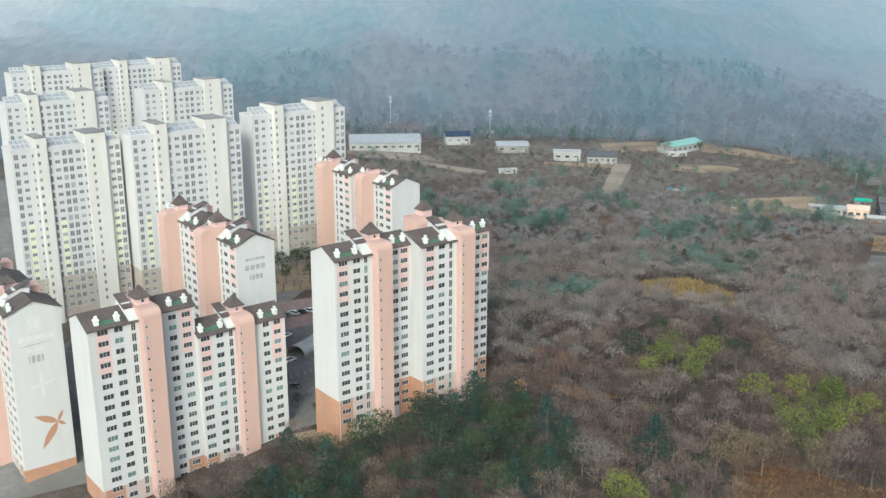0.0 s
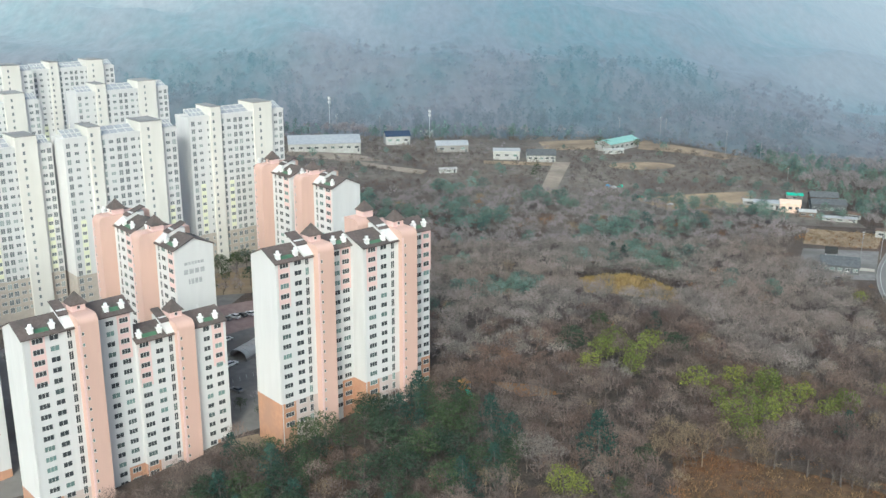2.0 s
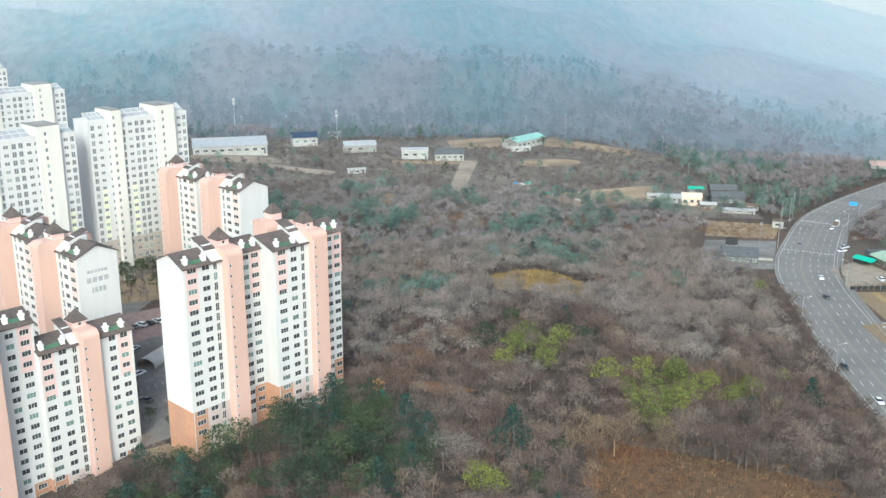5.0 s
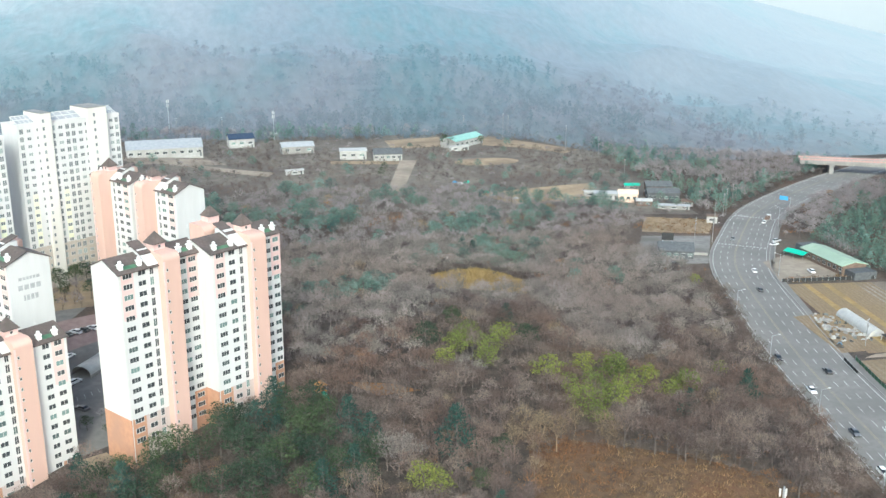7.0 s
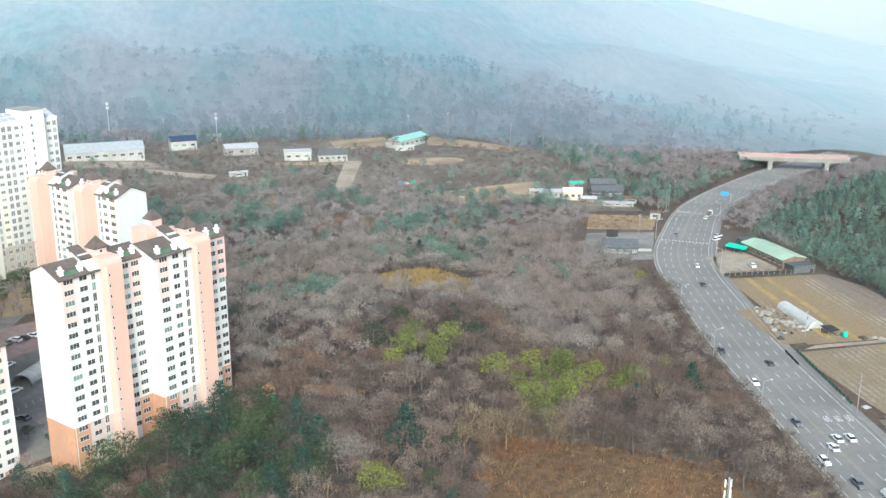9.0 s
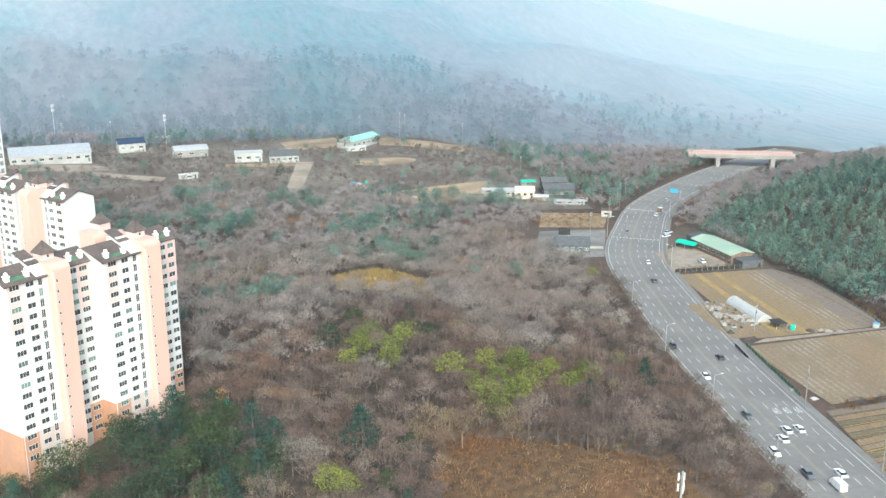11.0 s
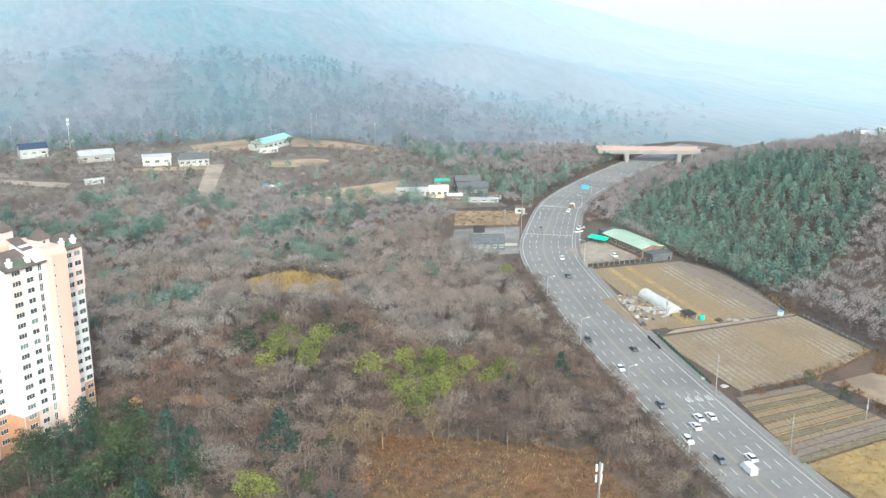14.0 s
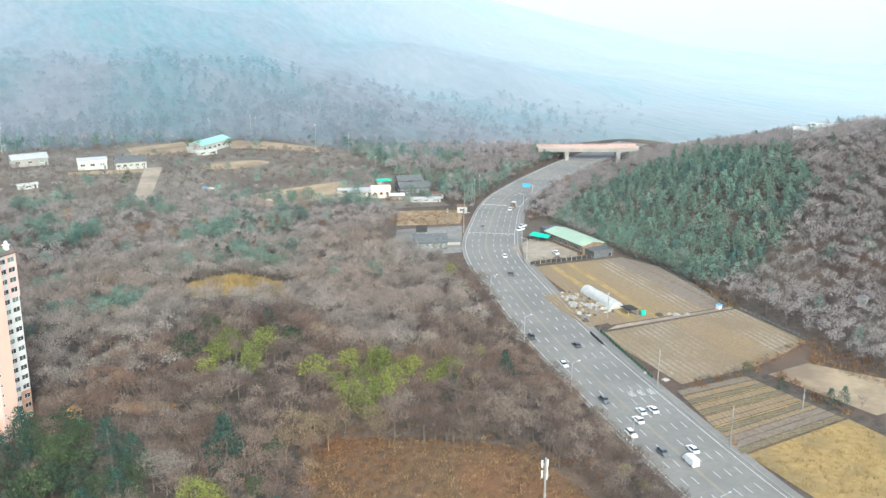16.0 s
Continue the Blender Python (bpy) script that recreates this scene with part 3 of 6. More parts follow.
patch("field", [(132, 505), (199, 516), (198, 488), (146, 484)], M_DRY, "mown grass field between scrub", "field", lift=0.3)
patch("dirt_path", [(84, 516), (92, 514), (112, 575), (102, 577)], M_SAND, "pale dirt track between the farms", "path", lift=0.3)
patch("farm_lane", [(-52, 596), (-46, 586), (22, 552), (26, 560)], M_SAND, "pale farm lane", "path", lift=0.3)
patch("farm_yard", [(-66, 600), (-12, 596), (0, 582), (-50, 578)], M_SAND, "pale gravel yard before the warehouse", "yard", lift=0.28)
patch("farm_yard", [(60, 582), (108, 574), (110, 566), (60, 574)], M_DRY, "dry farmyard", "yard", lift=0.28)


patch("scrubland", [(-110, 520), (236, 452), (250, 690), (-110, 700)], M_SCRUBLAND, "grey-tan winter scrubland round the farms", "scrubland", lift=0.12, step=5.0)


def round_field():
    b = Build()
    for k in range(40):
        a0, a1 = 2 * math.pi * k / 40, 2 * math.pi * (k + 1) / 40
        p = [(153 + 20 * math.cos(a) * r, 566 + 8.5 * math.sin(a) * r) for a, r in ((a0, 0), (a0, 1), (a1, 1))]
        b.face([(x, y, drop(x, y) + 0.3) for x, y in p])
    tagged(part("dirt_ring", b, M_DRY), "round bare dirt paddock with a worn rim", "paddock", kind="structure")


round_field()
# the estate's paving and car park
patch("estate_paving", [(-150, 205), (-34, 256), (8, 345), (-120, 330)], M_PAVING, "grey paving between the apartment towers", "paving", lift=0.12)
patch("estate_road", [(-260, 330), (-60, 330), (-20, 440), (-260, 520)], M_PAVING, "grey paving between the white towers", "paving", lift=0.14)
patch("car_park", [(-66, 306), (-30, 334), (-34, 352), (-80, 330)], M_REDLOT, "reddish paved car park between the towers", "car park", lift=0.25)
patch("car_park", [(-56, 272), (-34, 282), (-30, 300), (-54, 294)], M_LOT, "dark asphalt car park with white bays", "car park", lift=0.25)
patch("pavement", [(-44, 250), (-36, 252), (-27, 236), (-34, 232)], M_DRY, "sandy strip beside the tower's foot", "paving", lift=0.3)
patch("estate_lawn", [(-78, 346), (-50, 352), (-42, 364), (-62, 388)], M_DRY, "bare winter lawn with trees behind the car park", "lawn", lift=0.2)
# ---- apartment towers ----
STOREY = 2.8
WINDOWS = {}


def lattice(b, xs, zs, y0, y1, solid):
    """A frame in one piece: the solid cells of a grid in x and z, from y0 (front) to y1."""
    seen = {}

    def at(i, j, y):
        if (i, j, y) not in seen:
            seen[i, j, y] = len(b.v)
            b.v.append((xs[i], y, zs[j]))
        return seen[i, j, y]

    nx, nz = len(xs) - 1, len(zs) - 1
    on = lambda i, j: 0 <= i < nx and 0 <= j < nz and solid(i, j)
    for i in range(nx):
        for j in range(nz):
            if not on(i, j):
                continue
            b.f.append((at(i, j, y0), at(i + 1, j, y0), at(i + 1, j + 1, y0), at(i, j + 1, y0)))
            for di, dj, e in ((-1, 0, ((i, j + 1), (i, j))), (1, 0, ((i + 1, j), (i + 1, j + 1))), (0, -1, ((i, j), (i + 1, j))), (0, 1, ((i + 1, j + 1), (i, j + 1)))):
                if not on(i + di, j + dj):
                    (p, q), (r, s) = e
                    b.f.append((at(p, q, y0), at(p, q, y1), at(r, s, y1), at(r, s, y0)))
    b.k = [0] * len(b.f)


def window_meshes(w, h, split):
    key = (w, h, split)
    if key not in WINDOWS:
        f, g = Build(), Build()
        t, d = 0.06, 0.10
        xs, zs = [-w / 2 - t, -w / 2], [-h / 2 - t - 0.05, -h / 2, h / 2, h / 2 + t]
        for i in range(1, split):
            xs += [-w / 2 + w * i / split - 0.035, -w / 2 + w * i / split + 0.035]
        xs += [w / 2, w / 2 + t]
        lattice(f, xs, zs, -d, 0.0, lambda i, j: j != 1 or i % 2 == 0)
        g.box(-w / 2, w / 2, -0.055, 0.01, -h / 2, h / 2)
        WINDOWS[key] = (f.mesh("window", M_FRAME), g.mesh("pane", M_GLASS))
    return WINDOWS[key]


def put_window(parent, x, y, z, w, h, split=2, turn=0, joined=False):
    """A window with its pane as a part, or, on far towers, glass and frame in one."""
    f, g = window_meshes(w, h, split)
    if joined:
        key = (w, h, split, "joined")
        if key not in WINDOWS:
            b = Build()
            b.v, b.f = [tuple(v.co) for v in f.vertices], [tuple(p.vertices) for p in f.polygons]
            b.k = [0] * len(b.f)
            b.box(-w / 2, w / 2, -0.055, 0.01, -h / 2, h / 2, 1)
            WINDOWS[key] = b.mesh("window", M_FRAME, M_PALEGLASS)
        part("window", WINDOWS[key], None, parent).matrix_basis = pose(x, y, z, 0, 0, turn)
        return
    ob = part("window", f, None, parent)
    ob.matrix_basis = pose(x, y, z, 0, 0, turn)
    part("pane", g, None, ob)


def gable_roof(x0, x1, y0, y1, z, rise, over=0.55):
    """A ridged roof slab along x over the depth y0 to y1."""
    m, t = (y0 + y1) / 2, 0.28
    k = rise / ((y1 - y0) / 2)
    b = Build()
    b.extrude_x([(y0 - over, z - over * k), (m, z + rise), (y1 + over, z - over * k), (y1 + over, z - over * k + t), (m, z + rise + t), (y0 - over, z - over * k + t)], x0 - 0.35, x1 + 0.35)
    return b


def roof_vent():
    b = Build()
    b.box(-0.55, 0.55, -0.5, 0.5, -0.9, 1.0)
    b.box(-0.75, 0.75, -0.7, 0.7, 1.0, 1.25, top=0.1)
    b.tube((0, 0, 1.25), (0, 0, 1.6), 0.3, 0.3, 8)
    b.tube((0, 0, 1.6), (0, 0, 2.05), 0.52, 0.38, 8)
    return b.mesh("roof_vent", M_VENT)


VENT = roof_vent()


def pink_tower(place, eave, base, bays, cores, label, group="salmon and white apartment towers", depth=12.0, n_white=14):
    """bays: x0, x1, front y, storeys lower, window columns (x, width, split), pink column or None, strip x or None; cores: x0, x1, front y, back y of right bay, storeys lower."""
    top = thing("apartment_tower", place, label, "apartment building", group)
    for x0, x1, yf, less, cols, pink, strip, vents, hang in bays:
        z_e = eave - less * STOREY
        z_b = eave - n_white * STOREY + 0.1
        yb = depth
        wall = Build()
        wall.box(x0, x1, yf, yb, z_b, z_e)
        m = (yf + yb) / 2
        wall.extrude_x([(yf, z_e), (yb, z_e), (m, z_e + 2.7)], x0, x1)
        wall_part = part("wall", wall, M_WHITE, top, "white painted wall")
        # tan cladding under the pink column, pale taupe paint or plain white beside it
        xc = pink if pink is not None else (x0 + x1) / 2
        split = xc + 2.0 if xc < (x0 + x1) / 2 else xc - 2.0
        left_tan = xc < (x0 + x1) / 2
        part("base_wall", boxed(x0 - 0.015 if left_tan else split, split if left_tan else x1 + 0.015, yf - 0.015, yb + 0.015, base - 6, z_b), M_BROWN, top, "tan clad lower storeys")
        part("base_wall", boxed(split if left_tan else x0 - 0.015, x1 + 0.015 if left_tan else split, yf - 0.012, yb + 0.012, base - 6, z_b), M_MAUVE if strip is not None else M_WHITE, top,
             "pale mauve lower storeys" if strip is not None else "white painted lower storeys")
        if strip is not None:
            # a raised stair head between the windows and the core
            s0, s1 = (strip - 0.9, x1) if strip > (x0 + x1) / 2 else (x0, strip + 0.9)
            head = Build()
            head.extrude_x([(yf - 0.004, z_e - 0.6), (m + 2, z_e - 0.6), (m + 2, z_e + 3.7), (m - 1.6, z_e + 3.7), (yf - 0.004, z_e + 0.5)], s0, s1)
            part("stair_head", head, M_WHITE, top, "white raised stair head")
            cap = Build()
            cap.extrude_x([(m - 3.4, z_e + 2.65), (m + 2.4, z_e + 4.9), (m + 2.4, z_e + 5.15), (m - 3.4, z_e + 2.9)], s0 - 0.25, s1 + 0.1)
            part("stair_head_roof", cap, M_ROOF, top, "brown stair head roof")
        part("roof", gable_roof(x0, x1, yf, yb, z_e, 2.7), M_ROOF, top, "dark brown shingle roof")
        k = 2.7 / ((yb - yf) / 2)
        # a green strip lies on the slope between the vents
        g0, g1 = min(vents) + 0.9, max(vents) - 0.9
        strip_bed = Build()
        strip_bed.extrude_x([(yf + 0.7, z_e + 0.7 * k + 0.20), (yf + 1.9, z_e + 1.9 * k + 0.20), (yf + 1.9, z_e + 1.9 * k + 0.33), (yf + 0.7, z_e + 0.7 * k + 0.33)], g0, g1)
        part("roof_strip", strip_bed, M_GUTTER, top, "green painted roof strip")
        for v in vents:
            ob = part("roof_vent", VENT, None, top, "white roof vent")
            ob.matrix_basis = pose(v, yf + 1.3, z_e + 1.3 * k + 0.3)
        n = int((z_e - base) / STOREY)
        if pink is not None:
            part("pink_panel", boxed(pink - 1.75, pink + 1.75, yf - 0.012, yf + 0.1, z_e - 4.4 * STOREY, z_e - 0.35), M_PINKPANEL, top, "pale pink top storeys")
        for i in range(n):
            z = z_e - hang - 2.78 * i
            for x, w, split in cols:
                put_window(top, x, yf, z, w, 1.25, split)
            if strip is not None:
                put_window(top, strip, yf, z - 0.1, 1.0, 2.0, 2)
        # pilaster at the corner, rain pipes
        part("downpipe", boxed(x0 + 0.25, x0 + 0.4, yf - 0.14, yf, base - 2, z_e - 0.3), M_FRAME, top)
    for x0, x1, yf, yr, less in cores:
        z_t = eave - less * STOREY + 3.0
        r = 1.9
        prof = [(yf, base - 6)]
        body = [(yf + r - r * math.cos(a), z_t - r + r * math.sin(a)) for a in np.linspace(0, math.pi / 2, 7)]
        prof = [(depth - 1, base - 6), (depth - 1, z_t)] + body[::-1] + [(yf, base - 6)]
        b = Build()
        b.extrude_x(prof, x0, x1)
        core = part("stair_core", b, M_PINK, top, "salmon stair tower with rounded top")
        part("core_trim", boxed(x0 - 0.08, x0 + 0.5, yf - 0.06, yf + 0.06, base - 2, z_t - r), M_PINKPANEL, core)
        n = int((z_t - base) / STOREY) - 1
        for i in range(n):
            put_window(core, x0 + 0.95, yf, z_t - r - 2.3 - STOREY * i, 0.45, 0.7, 1)
        xm, ym = (x0 + x1) / 2, yf + 6.6
        tur = part("turret", boxed(xm - 1.7, xm + 1.7, ym - 1.7, ym + 1.7, z_t - 1, z_t + 1.6), M_PINKPANEL, top, "small roof turret")
        cap = Build()
        cap.box(xm - 2.15, xm + 2.15, ym - 2.15, ym + 2.15, z_t + 1.6, z_t + 1.85)
        cap.box(xm - 2.1, xm + 2.1, ym - 2.1, ym + 2.1, z_t + 1.85, z_t + 4.6, top=2.02)
        part("turret_roof", cap, M_ROOF, tur, "brown pyramid roof")
        put_window(tur, xm, ym - 1.7, z_t + 0.9, 0.7, 0.7, 1)
    return top


def pink_layout(lower=(0, 0, 0, 0), core_lower=(0, 0), step=-3.0, edges=(0, 11.6, 16.6, 25.6, 37.8, 43.1, 52.3), cols=(2.5, 6.65, 9.5, 20.4, 23.45, 28.45, 32.45, 35.6, 48.1, 50.9),
                hang=(0.85, 1.6, 0.85, 1.8), mirror=False, jut=(-2.4, -1.8)):
    """Four bays and two stair cores from one gable to the other; windows hang below the eaves of each bay."""
    e, c = edges, cols
    fronts = (0.0, 2.2, step, 0.6)
    bays = [(e[0], e[1], fronts[0], lower[0], ((c[0], 2.5, 3), (c[1], 2.1, 2)), c[0], c[2], (c[0] - 0.9, c[1] + 0.3), hang[0]),
            (e[2], e[3], fronts[1], lower[1], ((c[3], 2.0, 2), (c[4], 2.2, 3)), c[4], None, (c[3], c[4] + 0.4), hang[1]),
            (e[3], e[4], fronts[2], lower[2], ((c[5], 2.4, 3), (c[6], 2.0, 2)), c[5], c[7], (c[5] - 0.6, c[6] + 0.9), hang[2]),
            (e[5], e[6], fronts[3], lower[3], ((c[8], 1.8, 2), (c[9], 2.0, 2)), c[9], None, (c[8] - 0.8, c[9] + 0.2), hang[3])]
    cores = [(e[1], e[2], jut[0], 2.2, core_lower[0]), (e[4], e[5], step + jut[1], 0.6, core_lower[1])]
    if mirror:
        m = e[6]
        bays = [(m - x1, m - x0, y, lo, tuple((m - x, w, k) for x, w, k in cl), m - p if p else None, m - s if s else None, tuple(m - v for v in vs), h) for x0, x1, y, lo, cl, p, s, vs, h in bays]
        cores = [(m - x1, m - x0, y, r, lo) for x0, x1, y, r, lo in cores]
    return bays, cores


def from_left(x, y, az):
    """A tower whose facade starts at x, y and runs along the compass angle az."""
    return pose(x, y, 0, 0, 0, 90 - az)


def back_off(x, y, az, d):
    return x - math.sin(radians(az)) * d, y - math.cos(radians(az)) * d


AZ, AZ2 = 52.0, 142.0
# the tower beside the wood
pink_tower(from_left(-27.8, 241.2, AZ), 50.4, drop(0, 262), *pink_layout(), "white apartment tower with salmon stair cores beside the wood")
t1 = bpy.data.objects["apartment_tower"]
# its rear stair core shows over the ridge
prof = [(15.0, 6.0), (15.0, 54.6)] + [(8.5 + 1.9 - 1.9 * math.cos(a), 54.6 - 1.9 + 1.9 * math.sin(a)) for a in np.linspace(0, math.pi / 2, 7)][::-1] + [(8.5, 6.0)]
b = Build()
b.extrude_x(prof, 32.6, 37.4)
part("stair_core", b, M_PINK, t1, "salmon rear stair tower with rounded top")
tur = part("turret", boxed(36.4, 39.8, 11.0, 14.4, 53, 56.2), M_PINKPANEL, t1, "small roof turret")
b = Build()
b.box(36.0, 40.2, 10.6, 14.8, 56.2, 59.0, top=2.05)
part("turret_roof", b, M_ROOF, tur, "brown pyramid roof")
# the stepped tower in the estate's corner
pink_tower(from_left(-84.1, 217.8, 50.5), 40.0, -9.0, *pink_layout((0, 0, 3, 3), (0, 3), 0.8, (0, 12.6, 17.6, 28.2, 38.6, 43.6, 53.6), (3.6, 7.5, 11.2, 22.2, 25.9, 30.1, 34.2, 37.4, 47.7, 51.1), (1.1, 2.0, 0.9, 1.1)), "stepped white apartment tower with salmon stair cores", n_white=15.2)
# towers that turn their gables to the wood
def petal(p, q, wide, n=9):
    """A leaf-shaped outline in x and z from p to q."""
    (x0, z0), (x1, z1) = p, q
    dx, dz = x1 - x0, z1 - z0
    ln = math.hypot(dx, dz)
    side = [(k / n, wide * math.sin(math.pi * (k / n) ** 0.8)) for k in range(1, n)]
    pts = [(x0, z0)] + [(x0 + dx * u - dz / ln * w, z0 + dz * u + dx / ln * w) for u, w in side] + [(x1, z1)] + [(x0 + dx * u + dz / ln * w, z0 + dz * u - dx / ln * w) for u, w in reversed(side)]
    return pts


def plaque(name, parent, pts, mat, y=-0.02):
    """A flat painted shape on a gable, given in x and z, 2 cm thick."""
    b = Build()
    n, c = 0, len(pts)
    b.v = [(x, y, z) for x, z in pts] + [(x, y + 0.03, z) for x, z in pts]
    b.f = [tuple(range(c)), tuple(reversed(range(c, 2 * c)))] + [(i, c + i, c + (i + 1) % c, (i + 1) % c) for i in range(c)]
    b.k = [0] * len(b.f)
    o = part(name, b, mat, parent)
    return o


def bars(parent, x0, z0, widths, h, mat, gap=0.25, y=-0.02):
    x = x0
    for w in widths:
        plaque("painted_bar", parent, [(x, z0), (x + w, z0), (x + w, z0 + h), (x, z0 + h)], mat, y)
        x += w + gap


for x, y, e, g, dep, nw, kind in ((-58.4, 266.4, 47.0, -2.0, 12.0, 14, 1), (-17.9, 336.3, 48.5, 3.0, 12.0, 14, 2), (-108.6, 229.8, 39.3, -9.0, 13.2, 15.3, 0)):
    ox, oy = back_off(x, y, AZ2, 52.3)
    words = ("white apartment tower with a brown flower painted on its gable", "white apartment tower with grey lettering on its gable", "white apartment tower with faint lettering on its gable")[kind]
    tw = pink_tower(from_left(ox, oy, AZ2), e, g, *pink_layout(mirror=True, step=-0.6, jut=(-5.0, -4.6)), words, depth=dep, n_white=nw)
    # painted gable: its own frame, x along the gable from the facade corner, y out of it
    gab = part("gable_painting", boxed(0.5, dep - 0.5, 0.004, 0.02, 0, 0.05), M_WHITE, tw, "painted gable end")
    gab.matrix_basis = pose(52.3, 0.1, e, 0, 0, 90)
    c = (dep - 0.6) / 2
    if kind == 1:
        bars(gab, c - 3.0, -4.9, (1.0, 0.75, 0.75, 0.7, 0.7, 1.0), 0.85, M_INK, 0.22)
        bars(gab, c - 3.3, -7.6, (1.3, 1.3, 1.3, 1.3), 1.4, M_INK, 0.4)
        bars(gab, c - 2.0, -10.6, (0.5, 0.9, 0.9, 0.9), 1.5, M_INK, 0.3)
        plaque("painted_petal", gab, petal((c, -19.5), (c, -16.5), 0.5), M_PALEINK)
    elif kind == 2:
        bars(gab, c - 2.2, -12.5, (0.9, 0.9, 0.9), 1.6, M_PALEINK, 0.3)
    else:
        for q in ([(c - 1.6, -1.5), (c + 1.6, -1.5), (c + 1.6, -1.75), (c - 1.6, -1.75)], [(c - 1.6, -4.7), (c + 1.6, -4.7), (c + 1.6, -4.95), (c - 1.6, -4.95)],
                  [(c - 1.6, -1.75), (c - 1.35, -1.75), (c - 1.35, -4.7), (c - 1.6, -4.7)], [(c + 1.35, -1.75), (c + 1.6, -1.75), (c + 1.6, -4.7), (c + 1.35, -4.7)], [(c - 1.1, -2.0), (c + 1.1, -2.0), (c + 1.1, -4.4), (c - 1.1, -4.4)]):
            plaque("painted_frame", gab, q, M_PALEINK)
        bars(gab, c - 4.2, -7.6, (0.8,) * 9, 1.3, M_PALEINK, 0.2)
        plaque("painted_swash", gab, petal((c - 4.6, -9.0), (c + 4.6, -8.5), 0.12), M_INK)
        bars(gab, c - 2.4, -10.6, (0.55,) * 6, 0.8, M_PALEINK, 0.25)
        bars(gab, c - 2.2, -13.6, (0.4, 0.9, 0.9, 0.5), 1.9, M_INK, 0.35)
        for q in (petal((c + 0.4, -20), (c + 0.4, -16.4), 0.45), petal((c + 0.4, -20), (c - 3.0, -20.6), 0.35), petal((c + 0.4, -20), (c + 4.0, -19.2), 0.35), petal((c + 0.4, -20), (c + 0.5, -24), 0.45)):
            plaque("painted_petal", gab, q, M_PALEINK)
        for q in (petal((c + 3.2, -31.2), (c - 2.6, -28.3), 0.9), petal((c + 3.2, -31.2), (c - 1.4, -38.0), 1.0), petal((c + 3.2, -31.2), (c + 4.8, -28.2), 0.5), petal((c + 3.2, -31.2), (c + 5.2, -32.6), 0.5)):
            plaque("painted_petal", gab, q, M_PETAL)


def roof_canopy(w, d):
    """A slanting white steel frame with grey panels."""
    b = Build()
    n = 4
    for i in range(n + 1):
        x = w * i / n
        b.extrude_x([(0, 0), (0.2, 0), (d + 0.2, 2.2), (d, 2.3)], x - 0.12, x + 0.12)
    for k in (0, 0.5, 1):
        b.box(0, w, d * k - 0.1, d * k + 0.1, 2.2 * k, 2.2 * k + 0.22)
    b.box(0.05, 0.25, d - 0.2, d, -0.6, 2.2)
    b.box(w - 0.25, w - 0.05, d - 0.2, d, -0.6, 2.2)
    p = Build()
    p.extrude_x([(0.2, 0.02), (d, 2.16), (d, 2.22), (0.2, 0.08)], 0.1, w - 0.1)
    return b, p


def white_tower(place, eave, base, label, length=40.6, storeys=20):
    top = thing("apartment_tower", place, label, "apartment building", "plain white apartment towers")
    dep = 11.0
    k = length / 40.6
    bays = [(0, 8.2, 0.0, ((1.4, 1.35, 2, 1.75), (4.2, 1.4, 2, 1.05), (7.4, 0.6, 1, 1.0))),
            (12.4, 26.6, -0.6, ((13.4, 0.9, 1, 1.9), (16.0, 1.6, 2, 1.1), (18.7, 1.4, 2, 1.75), (21.0, 1.4, 2, 1.75), (23.8, 1.5, 2, 1.1), (26.0, 0.6, 1, 1.1))),
            (34.6, 40.6, 0.0, ((37.0, 1.5, 2, 1.1), (39.3, 1.35, 2, 1.75)))]
    z_b = base + 4.2 * STOREY
    for bi, (x0, x1, yf, cols) in enumerate(bays):
        x0, x1 = x0 * k, x1 * k
        part("wall", boxed(x0, x1, yf, dep, z_b, eave), M_WHITE, top)
        part("base_wall", boxed(x0 - 0.015, x1 + 0.015, yf - 0.015, dep + 0.015, base - 8, z_b), M_TAUPE, top, "taupe lower storeys")
        b = Build()
        for q in ((x0 - 0.1, x1 + 0.1, yf - 0.1, yf + 0.2), (x0 - 0.1, x1 + 0.1, dep - 0.2, dep + 0.1), (x0 - 0.1, x0 + 0.2, yf, dep), (x1 - 0.2, x1 + 0.1, yf, dep)):
            b.box(*q, eave, eave + 1.0)
        part("parapet", b, M_WHITE, top)
        f, p = roof_canopy((x1 - x0) * 0.8, 5.0)
        c = part("roof_canopy", f, M_FRAME, top, "slanting white steel roof frame")
        c.matrix_basis = pose(x0 + (x1 - x0) * 0.1, yf + 0.8, eave + 1.0)
        part("canopy_panel", p, M_GREYROOF, c, "grey roof panel")
        for j, (x, w, split, h) in enumerate(cols):
            for i in range(int((eave - base) / STOREY)):
                put_window(top, x * k, yf, eave - 1.5 - STOREY * i, w, h, split, joined=True)
            if bi < 2 and j == 1 or bi == 2 and j == 0:
                part("green_panel", boxed(x * k - 1.0, x * k + 1.0, yf - 0.012, yf + 0.05, z_b + 0.2, z_b + 7 * STOREY), M_GREENPANEL, top, "pale green painted storeys")
    for x0, x1, xc in ((8.2, 12.4, 9.2), (26.6, 34.6, 29.4)):
        core = part("lift_core", boxed(x0 * k, x1 * k, -1.4, dep - 1, base - 8, eave + 4.2), M_CREAM, top, "cream lift and stair core")
        part("core_cap", boxed(x0 * k - 0.1, x1 * k + 0.1, -1.5, dep - 0.9, eave + 4.2, eave + 4.4), M_CONCRETE, core)
        for i in range(int((eave - base) / STOREY) + 1):
            put_window(core, xc * k, -1.4, eave + 1.6 - STOREY * i, 0.8, 1.2, 1, joined=True)
    return top


